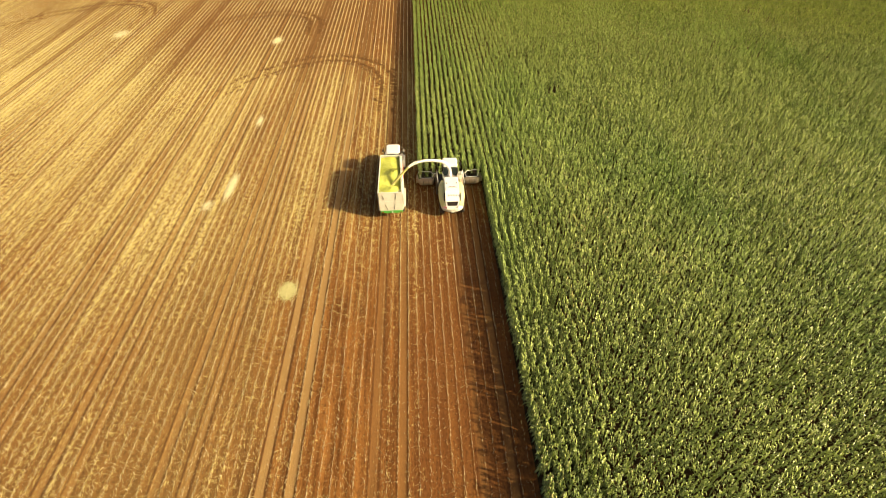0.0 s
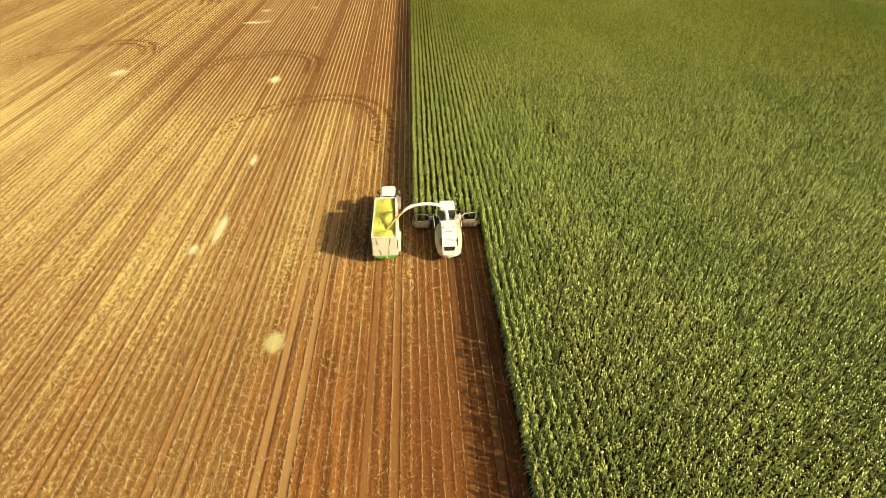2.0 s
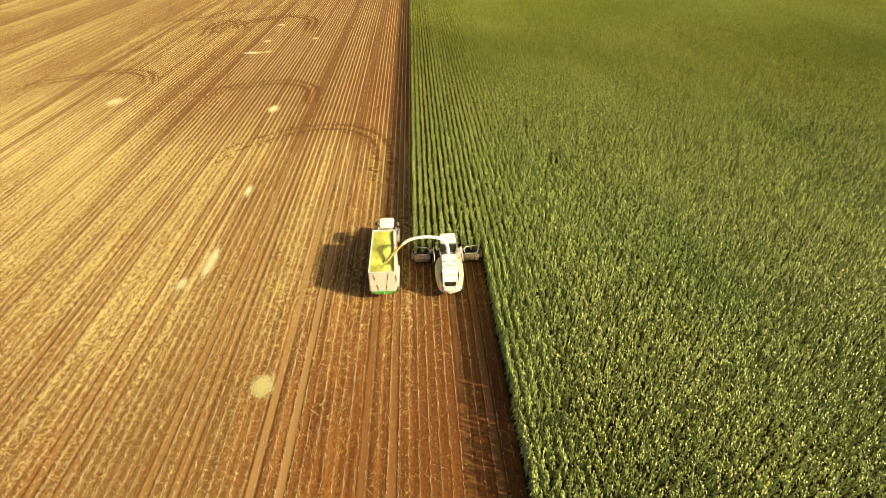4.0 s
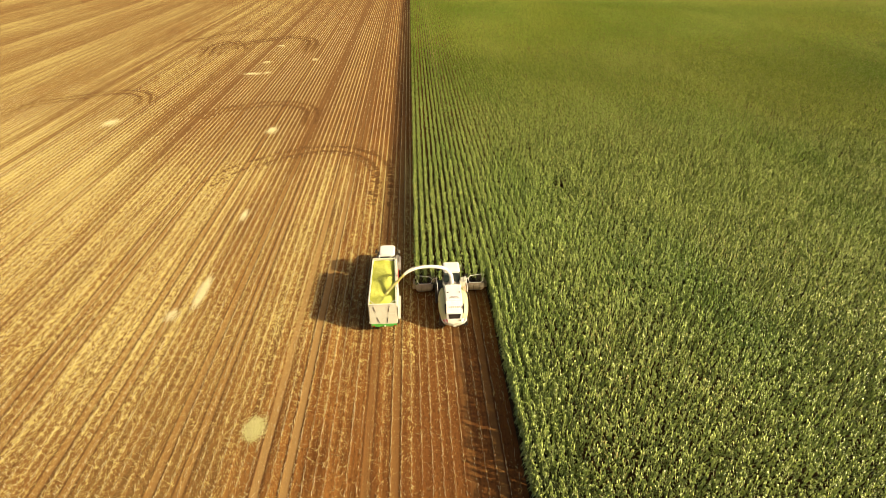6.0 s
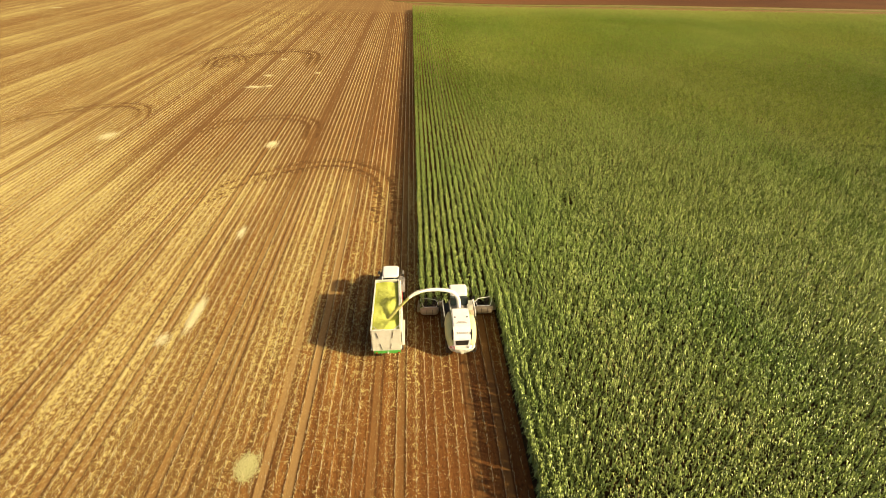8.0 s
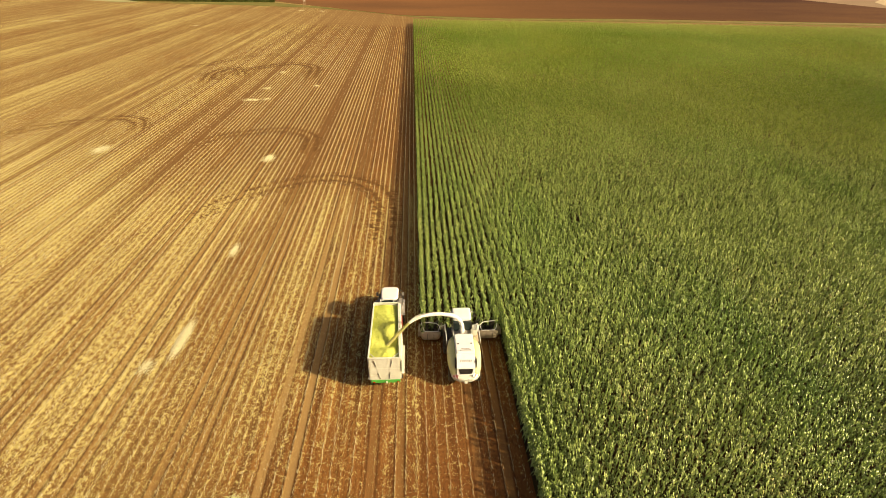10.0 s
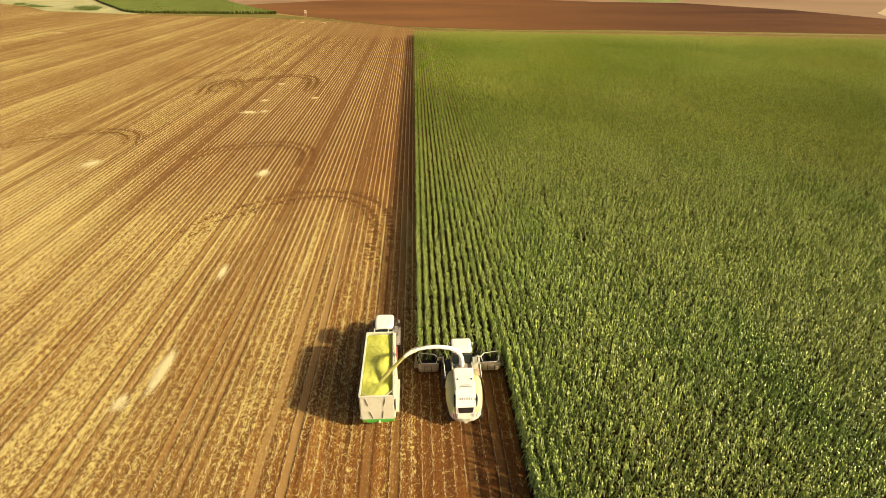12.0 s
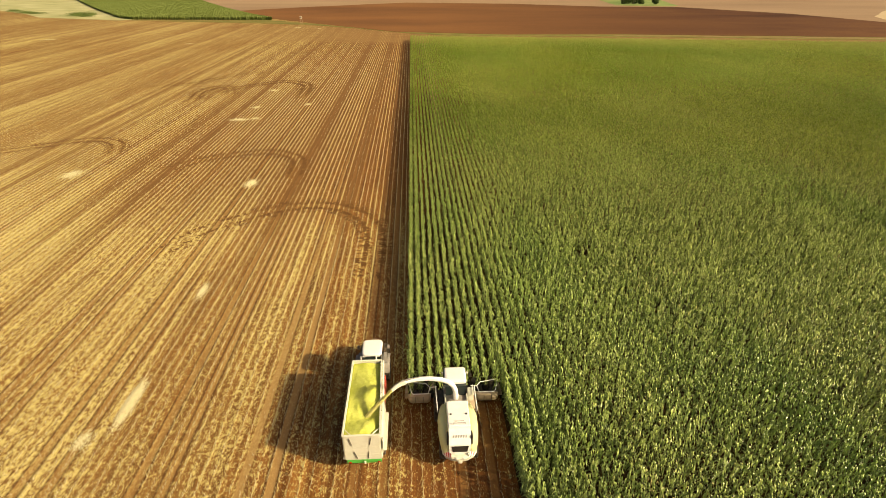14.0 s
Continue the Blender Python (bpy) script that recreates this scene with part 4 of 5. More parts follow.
    for x0, za, x1, zb in ((-0.86, 3.15, -0.7, 2.55), (0.5, 3.15, 0.4, 2.55), (-0.6, 1.95, -0.42, 1.35), (0.32, 1.95, 0.26, 1.35)):
        part("strut", tube([(x0, -0.03, za), (x1, -0.03, zb)], 0.022, 6), M_DARK, gate, "dark hydraulic strut")
    for z in (1.65, 2.3):
        part("gate_ledge", box(-1.18, 1.01, -0.008, 0.01, z - 0.03, z + 0.03, 0.005), M_CREAM, gate)
    part("chassis_rail", box(-0.55, -0.4, 0.1, 7.2, 0.75, 1.08, 0.02), M_GREEN, t)
    part("chassis_rail", box(0.4, 0.55, 0.1, 7.2, 0.75, 1.08, 0.02), M_GREEN, t)
    part("rear_bumper", box(-1.12, 1.06, -0.03, 0.22, 0.9, 1.2, 0.03), M_GREEN, t, "green rear bumper beam")
    part("coupling", disc_profile([(-0.05, 0.02), (-0.05, 0.09), (0.05, 0.09), (0.05, 0.02)], 0.05, -0.1, 1.05, 12), M_CREAM, t)
    part("drawbar", loft([rounded(0.7, 0.25, 0, 0.85, 0.05, 6.6), rounded(0.3, 0.2, 0, 0.7, 0.05, 7.6), rounded(0.14, 0.12, 0, 0.62, 0.03, 7.72)]), M_GREEN, t)
    for y in (1.55, 2.95):
        part("axle", tube([(-0.95, y, 0.56), (0.95, y, 0.56)], 0.075), M_DARK, t)


trailer()


def silage_load():
    """The chopped maize heaped in the trailer, with a fleck cover."""
    bm = bmesh.new()
    nx, ny = 26, 66
    W, L = 1.0, 6.62

    def across(u, y):
        """From -1 to 1 across the load to metres."""
        return lerp(TRAILER_LEFT + 0.04, trailer_right(y) - 0.04, (u + 1) / 2)

    def height(x, y):
        n = noise.noise(Vector((x * 1.3, y * 1.1, 4.0))) * 0.09 + noise.noise(Vector((x * 4, y * 4, 9.0))) * 0.04
        return 3.13 + 0.24 * (1 - (x / W) ** 2) * (0.75 + 0.3 * math.sin(y * 1.7 + 0.5)) + n - 0.22 * math.exp(-((x - 0.2) ** 2 + (y - 1.75) ** 2) * 3)

    grid = [[bm.verts.new((across(lerp(-W, W, i / nx), lerp(0.1, 0.1 + L, j / ny)), lerp(0.1, 0.1 + L, j / ny), height(lerp(-W, W, i / nx), lerp(0.1, 0.1 + L, j / ny)))) for j in range(ny + 1)] for i in range(nx + 1)]
    for i in range(nx):
        for j in range(ny):
            bm.faces.new((grid[i][j], grid[i + 1][j], grid[i + 1][j + 1], grid[i][j + 1]))
    rim = [grid[i][0] for i in range(nx + 1)] + [grid[nx][j] for j in range(1, ny + 1)] + [grid[i][ny] for i in range(nx - 1, -1, -1)] + [grid[0][j] for j in range(ny - 1, 0, -1)]
    low = [bm.verts.new((v.co.x, v.co.y, 1.25)) for v in rim]
    for k in range(len(rim)):
        bm.faces.new((rim[k], low[k], low[(k + 1) % len(rim)], rim[(k + 1) % len(rim)]))
    bm.faces.new(low)
    bmesh.ops.recalc_face_normals(bm, faces=bm.faces[:])
    for f in bm.faces:
        f.smooth = True
    ob = tagged(mesh_object("silage_load", bm, M_HEAP), "heaped yellow-green chopped maize filling the trailer", "silage", kind="stuff")
    ob.location = (-3.07, 40.6, 0)
    g = np.random.default_rng(5)
    k = 1400
    x, y = g.uniform(-W * 0.97, W * 0.97, k), g.uniform(0.2, L, k)
    z = np.array([height(a, b) for a, b in zip(x, y)]) + 0.015
    c = np.stack([[across(a, b) for a, b in zip(x, y)], y, z], -1)
    V = np.stack([c + g.normal(0, 0.022, (k, 3)) * np.array([1, 1, 0.5]) for _ in range(3)], 1).reshape(-1, 3)
    flecks = new("flecks", tri_mesh("flecks", V, np.arange(k * 3).reshape(-1, 3), (M_SILAGE,), np.zeros(k)))
    flecks.parent = ob
    tagged(flecks, kind="stuff")


silage_load()


# ---- forage harvester ----
HX, HY = 2.97, 40.7


def harvester():
    t = thing("forage_harvester", HX, HY, 0, "white and yellow-green forage harvester cutting maize with a wide header", "harvester")
    # body: engine housing with a falling rear
    part("engine_housing", loft([rounded(1.36, 1.0, 0, 1.75, 0.12, 0.32), rounded(1.44, 1.9, 0, 2.05, 0.14, 0.64), rounded(1.46, 2.0, 0, 2.05, 0.14, 2.75), rounded(1.4, 1.7, 0, 1.9, 0.12, 2.9)]), M_WHITE, t, "white engine housing")
    deck = part("deck_cover", slab(1.4, 2.1, 0, 1.62, 3.02, 3.1, 0.12, 0.03), M_WHITE, t)
    for s in (-1, 1):
        part("filler_cap", disc_profile([(-0.03, 0.01), (-0.03, 0.06), (0.03, 0.06), (0.03, 0.01)], 0, 0, 0, 12), M_BLACK, deck).matrix_basis = pose(s * 0.5, 1.55, 3.12, 0, 90, 0)
    part("deck_vent", box(-0.32, 0.32, 0.95, 1.0, 3.09, 3.12, 0.008), M_GREY, deck)
    part("deck_rail", tube([(-0.4, 0.72, 3.1), (-0.4, 0.72, 3.22), (0.4, 0.72, 3.22), (0.4, 0.72, 3.1)], 0.02, 6), M_GREY, deck)
    # rear: name panel, grille, bumper
    rear = part("rear_panel", loft([[(-0.7, 0.48, 3.02), (0.7, 0.48, 3.02), (0.7, 0.62, 3.02), (-0.7, 0.62, 3.02)], [(-0.7, -0.06, 2.1), (0.7, -0.06, 2.1), (0.7, 0.2, 2.1), (-0.7, 0.2, 2.1)], [(-0.66, -0.1, 1.35), (0.66, -0.1, 1.35), (0.66, 0.15, 1.35), (-0.66, 0.15, 1.35)]]), M_WHITE, t)
    for k in range(6):
        x = -0.4 + k * 0.16
        part("name_bar", box(-0.03, 0.03, -0.012, 0.012, -0.09, 0.09), M_LETTER, rear).matrix_basis = pose(x, 0.2, 2.58, -30, 0, 0) @ pose(0, 0, 0, 0, 12, 0)
    part("grille", loft([[(-0.55, -0.085, 2.0), (0.55, -0.085, 2.0), (0.55, 0.0, 2.0), (-0.55, 0.0, 2.0)], [(-0.46, -0.13, 1.55), (0.46, -0.13, 1.55), (0.46, 0.0, 1.55), (-0.46, 0.0, 1.55)]]), M_BLACK, rear, "black rear grille")
    for s in (-1, 1):
        part("side_grille", box(s * 0.76 - 0.06, s * 0.76 + 0.06, 0.1, 0.6, 1.9, 2.65, 0.03), M_BLACK, rear)
        # curved flank panels
        secs = []
        for y, w, zt, zb in ((-0.02, 1.0, 1.75, 1.15), (0.5, 1.22, 2.35, 1.05), (1.4, 1.33, 2.55, 1.0), (2.3, 1.33, 2.6, 1.0), (3.1, 1.18, 2.5, 1.15)):
            secs.append([(s * 0.66, y, zt), (s * (w - 0.22), y, zt - 0.05), (s * (w - 0.04), y, zt - 0.4), (s * w, y, (zt + zb) / 2 - 0.1), (s * (w - 0.08), y, zb), (s * 0.66, y, zb)])
        flank = part("flank_panel", loft(secs), M_SEED, t, "curved yellow-green side panel")
        for f in flank.data.polygons:
            f.use_smooth = True
        part("flank_seam", box(s * 1.28 - 0.06, s * 1.28 + 0.06, 1.7, 1.73, 1.2, 2.1), M_DARK, flank)
        wheel(t, s * 1.16, 4.25, 0.92, 0.66, M_SEED, 18)
        wheel(t, s * 1.02, 0.95, 0.62, 0.48, M_SEED, 16)
        part("fender", box(s * 1.0 - 0.2, s * 1.0 + 0.2, 3.6, 5.0, 1.88, 1.94, 0.03), M_DARK, t)
        # warning boards on the slanting bumper corners, dull red on dusty white
        board = part("warning_board", box(-0.27, 0.27, -0.015, 0.015, -0.15, 0.15, 0.008), M_WHITE, t, "dusty red and white striped warning board")
        board.matrix_basis = pose(s * 0.78, -0.1, 1.36, -38, 0, s * 34)
        for k in range(4):
            xa = -s * 0.26 + s * k * 0.13
            ring = [(xa, -0.018, -0.13), (xa + s * 0.07, -0.018, -0.13), (xa + s * 0.13, -0.018, 0.13), (xa + s * 0.06, -0.018, 0.13)]
            part("stripe", loft([ring, [(x, y - 0.005, z) for x, y, z in ring]]), M_RED, board)
        part("tail_light", box(s * 0.24 - 0.09, s * 0.24 + 0.09, -0.42, -0.3, 1.16, 1.3, 0.04), M_LENS_CLEAR, t)
        # rails beside the cab
        part("handrail", tube([(s * 1.33, 2.3, 2.75), (s * 1.35, 4.4, 2.75), (s * 1.34, 5.2, 2.1), (s * 1.34, 5.25, 1.4)], 0.03, 6), M_WHITE, t, "pale handrail along the side")
        part("rail_post", tube([(s * 1.33, 2.35, 2.5), (s * 1.33, 2.35, 2.75)], 0.025, 6), M_WHITE, t)
        part("rail_post", tube([(s * 1.34, 4.35, 1.95), (s * 1.34, 4.35, 2.75)], 0.025, 6), M_WHITE, t)
        arm = part("mirror", tube([(s * 0.72, 5.05, 3.4), (s * 1.1, 5.3, 3.35), (s * 1.12, 5.3, 3.05)], 0.025, 6), M_BLACK, t)
        part("mirror_glass", box(s * 1.13 - 0.11, s * 1.13 + 0.11, 5.27, 5.34, 2.75, 3.15, 0.02), M_BLACK, arm)
    bends = [(-1.1, 0.5), (-1.08, 0.2), (-0.9, -0.06), (-0.5, -0.28), (-0.2, -0.34), (0.2, -0.34), (0.5, -0.28), (0.9, -0.06), (1.08, 0.2), (1.1, 0.5)]
    part("rear_bumper", loft([[(x, y, 1.04 if abs(x) > 1.05 else 0.92), (x * 1.02, y - 0.05, 1.08), (x * 1.02, y - 0.05, 1.22), (x, y + 0.02, 1.3), (x * 0.85, y + 0.26, 1.34), (x * 0.85, y + 0.26, 0.95)] for x, y in bends]), M_CREAM, t, "pale rounded rear bumper")
    part("tow_hitch", box(-0.14, 0.14, -0.46, -0.3, 0.86, 1.06, 0.03), M_CREAM, t)
    part("chassis", box(-0.7, 0.7, 0.3, 5.2, 0.75, 1.2, 0.05), M_DARK, t)
    part("axle", tube([(-1.1, 4.25, 0.92), (1.1, 4.25, 0.92)], 0.14), M_DARK, t)
    part("rear_axle", tube([(-1.0, 0.95, 0.62), (1.0, 0.95, 0.62)], 0.1), M_DARK, t)
    part("mid_deck", box(-0.78, 0.78, 2.85, 3.75, 2.3, 2.62, 0.04), M_GREY, t, "grey platform behind the cab")
    for s in (-1, 1):
        part("mid_wall", box(s * 0.74 - 0.05, s * 0.74 + 0.05, 2.85, 3.7, 2.6, 2.8, 0.02), M_CREAM, t)
    part("walkway", box(0.8, 1.32, 3.05, 4.6, 1.95, 2.02, 0.02), M_HEADER, t)
    part("side_box", box(0.84, 1.22, 3.7, 4.5, 2.02, 2.6, 0.05), M_CREAM, t, "cream side box beside the cab")
    # cab
    cab = part("cab", loft([rounded(1.5, 0.9, 0, 1.75, 0.08, 3.75), rounded(1.5, 0.9, 0, 1.75, 0.08, 5.1), rounded(1.3, 0.8, 0, 1.75, 0.08, 5.35)]), M_WHITE, t)
    part("window", loft([[(-0.74, 3.72, 2.15), (0.74, 3.72, 2.15), (0.72, 5.38, 2.15), (-0.72, 5.38, 2.15)], [(-0.72, 3.72, 3.45), (0.72, 3.72, 3.45), (0.7, 5.2, 3.45), (-0.7, 5.2, 3.45)]]), M_GLASS, cab, "dark tinted cab glass")
    for x, y in ((-0.75, 3.71), (0.75, 3.71), (-0.72, 5.3), (0.72, 5.3)):
        part("pillar", tube([(x, y, 2.1), (x * 0.98, y - 0.08 if y > 4 else y, 3.5)], 0.05, 6), M_BLACK, cab)
    roof = part("roof", slab(1.5, 1.45, 0, 4.62, 3.45, 3.75, 0.2, 0.08), M_WHITE, t, "white cab roof")
    for s in (-1, 1):
        part("work_light", box(s * 0.5 - 0.1, s * 0.5 + 0.1, 5.33, 5.4, 3.5, 3.62, 0.02), M_LENS_CLEAR, roof)
        part("beacon", disc_profile([(-0.08, 0.01), (-0.08, 0.06), (0.06, 0.05), (0.08, 0.01)], 0, 0, 0, 12), M_LENS_CLEAR, roof).matrix_basis = pose(s * 0.86, 4.9, 3.55, 0, 90, 0)
    # spout: turret, arched chute, end flap
    path = [(-0.04, 3.2, 2.55), (-0.05, 3.2, 3.1), (-0.09, 3.15, 3.65), (-0.26, 3.05, 4.18), (-0.6, 2.97, 4.6), (-1.05, 2.93, 4.84), (-1.81, 2.92, 4.97), (-2.57, 2.9, 4.97), (-3.24, 2.82, 4.92), (-3.6, 2.7, 4.86)]
    spout = part("spout", tube(path, [0.22, 0.19, 0.175, 0.165, 0.16, 0.155, 0.15, 0.145, 0.14, 0.135], 10), M_WHITE, t, "long white arched discharge spout")
    part("turret", disc_profile([(-0.15, 0.02), (-0.15, 0.42), (0.12, 0.4), (0.15, 0.02)], 0, 0, 0, 20), M_GREY, spout).matrix_basis = pose(-0.04, 3.2, 2.7, 0, 90, 0)
    part("flap", tube([(-3.55, 2.72, 4.87), (-3.95, 2.54, 4.76), (-4.27, 2.32, 4.62)], [0.155, 0.145, 0.12], 8), M_CREAM, spout, "cream end flap")
    part("collar", tube([(-3.4, 2.77, 4.89), (-3.58, 2.7, 4.86)], 0.18, 10), M_CREAM, spout)
    part("hydraulic_ram", tube([(-2.4, 2.9, 5.18), (-3.75, 2.63, 5.02)], 0.035, 6), M_GREY, spout)
    # header
    part("feed_house", loft([rounded(1.1, 0.8, 0, 1.2, 0.08, 4.9), rounded(1.3, 0.8, 0, 0.75, 0.08, 6.0)]), M_DARK, t)
    header = part("header_frame", box(-3.25, 3.25, 5.78, 5.92, 0.35, 0.8, 0.04), M_DARK, t, "wide maize header")
    for s in (-1, 1):
        for x0, x1, name in ((1.65, 3.32, "wing"),):
            a, b = s * x0, s * x1
            secs = []
            for f in (0, 0.06, 0.16, 0.5, 0.84, 0.94, 1):
                x = lerp(a, b, f)
                k = 0.5 if f in (0, 1) else 0.85 if f in (0.06, 0.94) else 1.0
                q = (1 - k) * 0.5
                secs.append([(x, 5.42 + q * 0.5, 0.28 + q), (x, 5.24 + q, 0.5 + q * 0.6), (x, 5.22 + q, 0.78), (x, 5.34 + q, 0.98 - q * 0.4), (x, 5.6, 1.02 - q * 0.5), (x, 5.8, 0.85), (x, 5.8, 0.3)])
            wing = part(name, loft(secs), M_HEADER, t, "dusty beige header wing")
            for q in (0.35, 0.68):
                xx = lerp(a, b, q)
                part("seam", box(xx - 0.015, xx + 0.015, 5.2, 5.36, 0.5, 0.96, 0.005), M_DARK, wing)
            for cx in (1.75, 2.85):
                part("gathering_drum", disc_profile([(0, 0.05), (0, 0.62), (0.05, 0.66), (0.1, 0.62), (0.5, 0.36), (0.95, 0.32), (1.0, 0.05)], 0, 0, 0, 20), M_DARK, wing).matrix_basis = pose(s * cx, 6.75, 0.15, 0, -90, 0)
            # guard hoop over the wing
            hoop = [(s * 1.86, 5.3, 1.28), (s * 2.95, 5.3, 1.28), (s * 3.08, 5.42, 1.34), (s * 3.28, 6.1, 1.6), (s * 3.18, 6.2, 1.62), (s * 2.0, 6.0, 1.6), (s * 1.72, 5.7, 1.5)]
            part("guard_hoop", tube(hoop, 0.032, 6, closed=True), M_WHITE, wing, "pale tubular crop guard")
            part("guard_stay", tube([(s * 1.72, 5.7, 1.5), (s * 1.25, 5.5, 1.75)], 0.025, 6), M_WHITE, wing)
    for k in range(11):
        x = FIRST_ROW - ROW / 2 + k * ROW - HX
        part("divider", loft([[(x - 0.16, 6.0, 0.2), (x + 0.16, 6.0, 0.2), (x + 0.1, 6.0, 0.75), (x - 0.1, 6.0, 0.75)], [(x - 0.12, 7.0, 0.12), (x + 0.12, 7.0, 0.12), (x + 0.06, 7.0, 0.55), (x - 0.06, 7.0, 0.55)], [(x - 0.015, 7.9, 0.06), (x + 0.015, 7.9, 0.06), (x + 0.012, 7.9, 0.12), (x - 0.012, 7.9, 0.12)]]), M_DARK if 0 < k < 10 else M_HEADER, header)


harvester()


def silage_stream():
    """The jet of chopped maize between spout and load: flecks round a falling arc."""
    g = np.random.default_rng(11)
    k = 5000
    f = g.random(k)
    a, b = np.array([HX - 4.25, HY + 2.33, 4.62]), np.array([-3.07 - 0.05, 40.6 + 1.75, 2.85])
    c = a + (b - a) * f[:, None]
    c[:, 2] += 0.06 * np.sin(np.pi * f)
    c += g.normal(0, 1, (k, 3)) * (0.05 + 0.03 * f[:, None])
    V = np.stack([c + g.normal(0, 0.018, (k, 3)) for _ in range(3)], 1).reshape(-1, 3)
    ob = new("silage_stream", tri_mesh("silage_stream", V, np.arange(k * 3).reshape(-1, 3), (M_STREAM,), np.zeros(k)))
    core = tube([tuple(a), tuple((a + b) / 2 + np.array([0, 0, 0.06])), tuple(b)], [0.09, 0.115, 0.14], 10)
    part("core", core, M_STREAM, ob).matrix_parent_inverse = Matrix.Identity(4)
    tagged(ob, "jet of yellow-green chopped maize from the spout", "silage", kind="stuff")


silage_stream()


# ---- far things ----
def hunting_stand():
    t = thing("hunting_stand", -64.5, 349.5, 0, "pale wooden hunting high seat on legs at the field edge", "high seat")
    t.scale = (0.62, 0.62, 0.75)
    for sx in (-1, 1):
        for sy in (-1, 1):
            part("leg", tube([(sx * 1.1, sy * 1.0, 0), (sx * 0.75, sy * 0.7, 3.4)], 0.1, 6), M_WOOD, t)
        part("brace", tube([(sx * 1.0, -0.95, 0.6), (sx * 0.8, 0.75, 2.6)], 0.06, 6), M_WOOD, t)
    part("floor", box(-1.0, 1.0, -0.9, 0.9, 3.35, 3.5, 0.02), M_WOOD, t)
    part("cabin", box(-0.95, 0.95, -0.85, 0.85, 3.5, 5.2, 0.04), M_PALEBOX, t, "pale boarded cabin")
    part("opening", box(-0.6, 0.6, -0.9, -0.83, 4.3, 4.75), M_BLACK, t)
    part("roof", loft([[(-1.15, -1.1, 5.2), (1.15, -1.1, 5.2), (1.15, 1.1, 5.35), (-1.15, 1.1, 5.35)], [(-1.15, -1.1, 5.32), (1.15, -1.1, 5.32), (1.15, 1.1, 5.47), (-1.15, 1.1, 5.47)]]), M_PALEBOX, t)
    part("ladder", tube([(0.3, -2.0, 0), (0.3, -0.9, 3.45)], 0.05, 6, tube([(-0.3, -2.0, 0), (-0.3, -0.9, 3.45)], 0.05, 6)), M_WOOD, t)


hunting_stand()


def crop_block(name, outline, height, material, label, step):
    """A standing crop seen from afar: upright tufts over the whole plot, denser along its near edge."""
    g = np.random.default_rng(21)
    P = np.array(outline, float)
    lo, hi = P.min(0), P.max(0)
    rows = np.arange(lo[0], hi[0], step)
    x = np.repeat(rows, int((hi[1] - lo[1]) / step))
    y = np.tile(np.linspace(lo[1], hi[1], int((hi[1] - lo[1]) / step)), len(rows))
    x, y = x + g.normal(0, step * 0.2, len(x)), y + g.normal(0, step * 0.2, len(y))
    inside = np.zeros(len(x), bool)
    for (xa, ya), (xb, yb) in zip(P, np.roll(P, -1, 0)):
        cross = ((ya > y) != (yb > y)) & (x < (xb - xa) * (y - ya) / (yb - ya + 1e-9) + xa)
        inside ^= cross
    x, y = x[inside], y[inside]
    n = len(x)
    V, T = [], []
    for k in range(3):
        a = g.uniform(0, 6.28, n)
        w, h = step * 0.75, height * g.uniform(0.95, 1.03, n)
        o = np.stack([np.cos(a) * w, np.sin(a) * w, np.zeros(n)], -1)
        c = np.stack([x, y, np.zeros(n)], -1)
        top = np.stack([np.zeros(n), np.zeros(n), h], -1)
        V.append(np.stack([c - o * 0.6, c + o * 0.6, c + o + top, c - o + top * 0.99], 1).reshape(-1, 3))
        base = np.arange(n)[:, None] * 4 + k * n * 4
        T += [base + np.array([[0, 1, 2]]), base + np.array([[0, 2, 3]])]
    t = np.concatenate(T)
    crop = tagged(new(name, tri_mesh(name, np.concatenate(V), t, (material,), np.zeros(len(t)))), label, "crop", kind="stuff")
    bm = bmesh.new()
    inset = [tuple(P.mean(0) + (np.array(p) - P.mean(0)) * 0.985) for p in outline]
    top = [bm.verts.new((px, py, height * 0.86)) for px, py in inset]
    low = [bm.verts.new((px, py, 0.0)) for px, py in inset]
    bm.faces.new(top)
    for i in range(len(top)):
        bm.faces.new((top[i], low[i], low[(i + 1) % len(top)], top[(i + 1) % len(top)]))
    bmesh.ops.recalc_face_normals(bm, faces=bm.faces[:])
    tagged(part("canopy", bm, material, crop), kind="stuff")
    return crop


crop_block("green_crop", [(-336, 607), (-241, 464), (-187, 388), (-174, 376), (-87, 373), (-104, 396), (-144, 463), (-221, 610)], 1.9, M_FARCROP, "far block of green standing maize", 1.15)


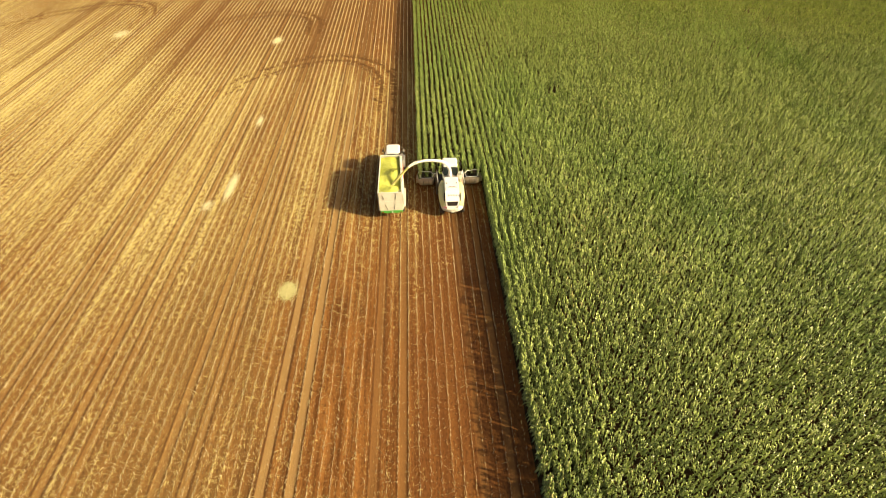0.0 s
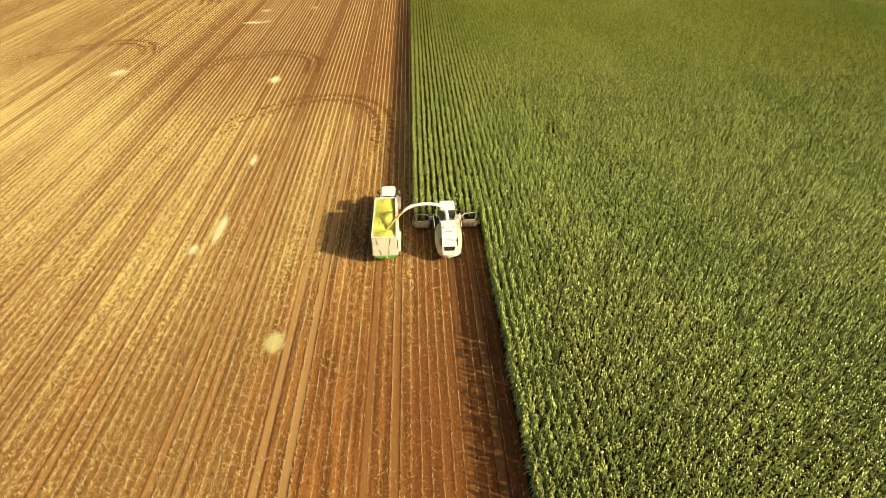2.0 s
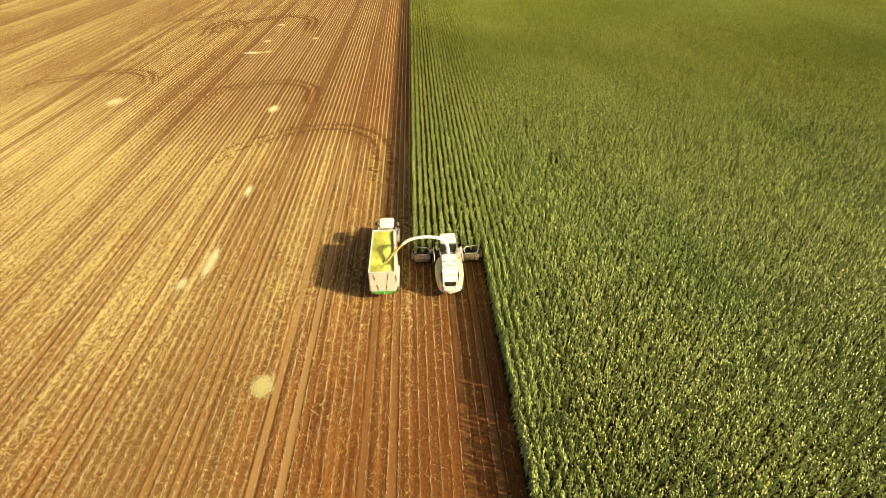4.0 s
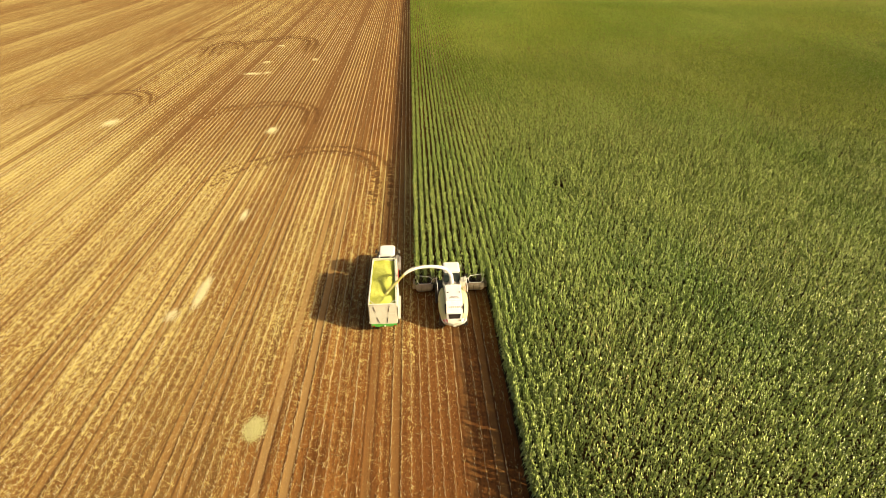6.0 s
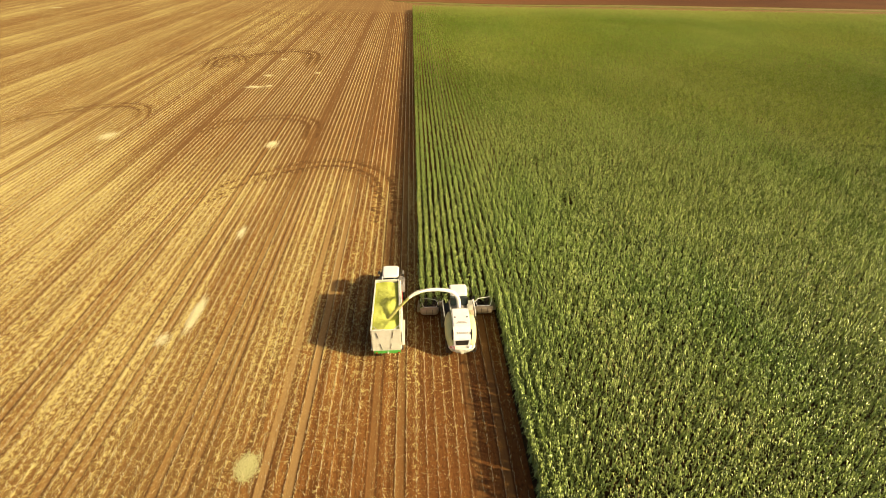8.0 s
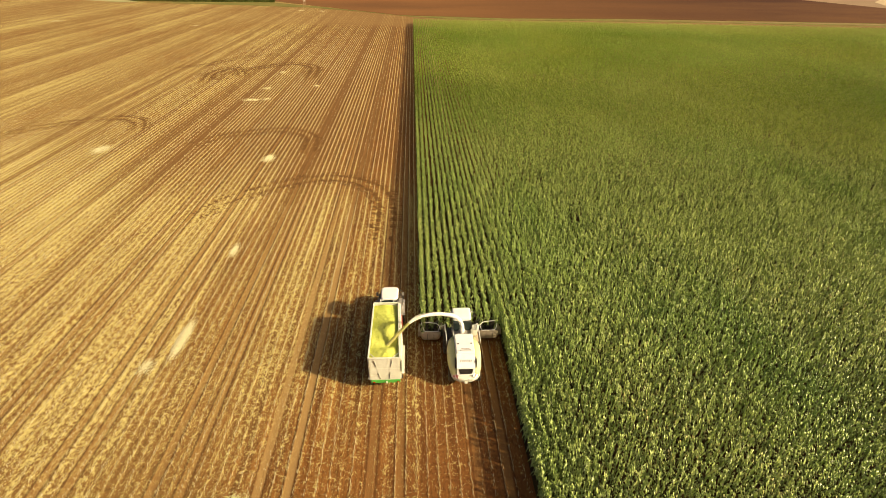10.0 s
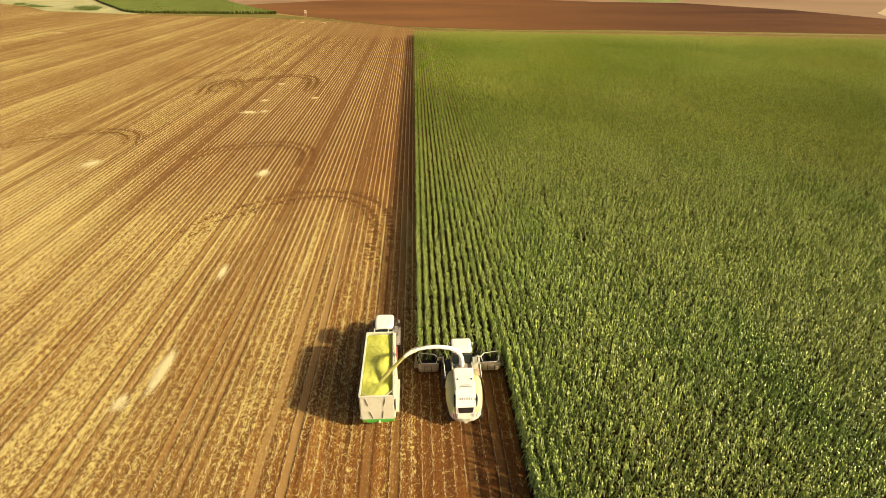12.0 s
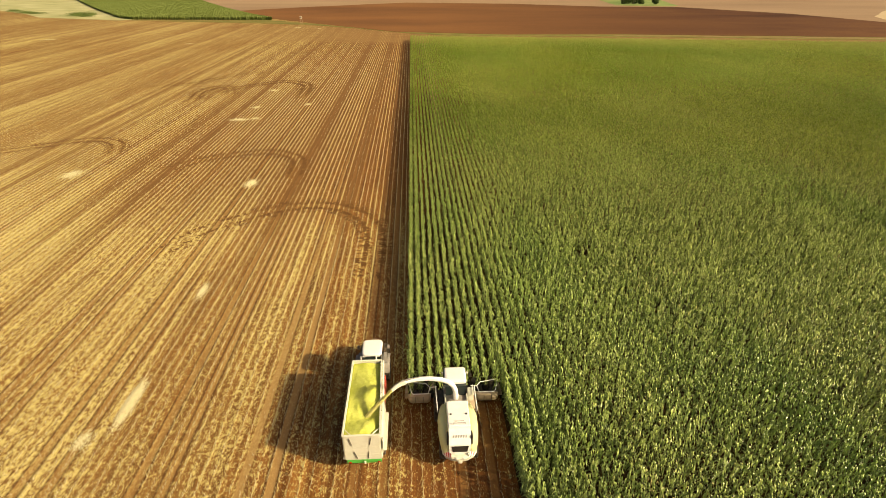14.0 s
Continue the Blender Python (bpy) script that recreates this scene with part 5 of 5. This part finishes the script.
def tree(x, y, height, spread, group):
    t = thing("tree", x, y, 0, "dark green leafy tree far across the fields", "tree", group)
    g = np.random.default_rng(int(abs(x) * 7 + y))
    bm = tube([(0, 0, -0.1), (0.1, 0, height * 0.25), (0.0, 0.1, height * 0.6)], [height * 0.035, height * 0.028, height * 0.012], 8)
    for k in range(6):
        a = k * 1.05
        h = height * (0.25 + 0.06 * k)
        tube([(0.05, 0, h), (math.cos(a) * spread * 0.35, math.sin(a) * spread * 0.35, h + height * 0.15), (math.cos(a) * spread * 0.6, math.sin(a) * spread * 0.6, h + height * 0.22)], [height * 0.014, height * 0.009, height * 0.004], 6, bm)
    part("trunk", bm, M_BARK, t)
    k = 2600
    lumps = [(g.normal(0, spread * 0.38), g.normal(0, spread * 0.38), g.uniform(0.16, 0.85) * height, g.uniform(0.25, 0.45) * spread) for _ in range(14)]
    pick = g.integers(0, 14, k)
    d = g.normal(0, 1, (k, 3))
    d /= np.linalg.norm(d, axis=1)[:, None]
    L = np.array(lumps)
    c = L[pick, :3] + d * (L[pick, 3] * g.uniform(0.6, 1.05, k))[:, None]
    V = np.stack([c + g.normal(0, 0.32, (k, 3)) for _ in range(3)], 1).reshape(-1, 3)
    crown = new("crown", tri_mesh("crown", V, np.arange(k * 3).reshape(-1, 3), (M_TREE,), np.zeros(k)))
    crown.parent = t


for x, y, h, s in ((202, 546, 9, 5), (211, 546, 8, 5), (219, 547, 9, 4), (232, 545, 6, 3), (-206, 572, 7, 4), (-214, 580, 9, 5), (-330, 600, 8, 5)):
    tree(x, y, h, s, "far trees")


def shrub(x, y, r, h):
    g = np.random.default_rng(int(abs(x) + y))
    k = 700
    d = g.normal(0, 1, (k, 3)) * np.array([r * 0.5, r * 0.5, h * 0.35])
    d[:, 2] = np.abs(d[:, 2]) + 0.05
    V = np.stack([d + g.normal(0, 0.22, (k, 3)) for _ in range(3)], 1).reshape(-1, 3)
    V[:, 2] = np.maximum(V[:, 2], 0.02)
    ob = new("shrub", tri_mesh("shrub", V, np.arange(k * 3).reshape(-1, 3), (M_SHRUB,), np.zeros(k)))
    ob.location = (x, y, 0)
    tagged(ob, "low dark green shrub on the dry meadow", "shrub", "meadow shrubs")


for x, y, r, h in ((-214, 398, 5, 2.2), (-222, 404, 6, 2.5), (-219, 412, 5, 2.2), (-229, 417, 5, 2.0), (-272, 430, 4, 1.5), (-262, 424, 5, 1.2), (-290, 446, 4, 1.5)):
    shrub(x, y, r, h)
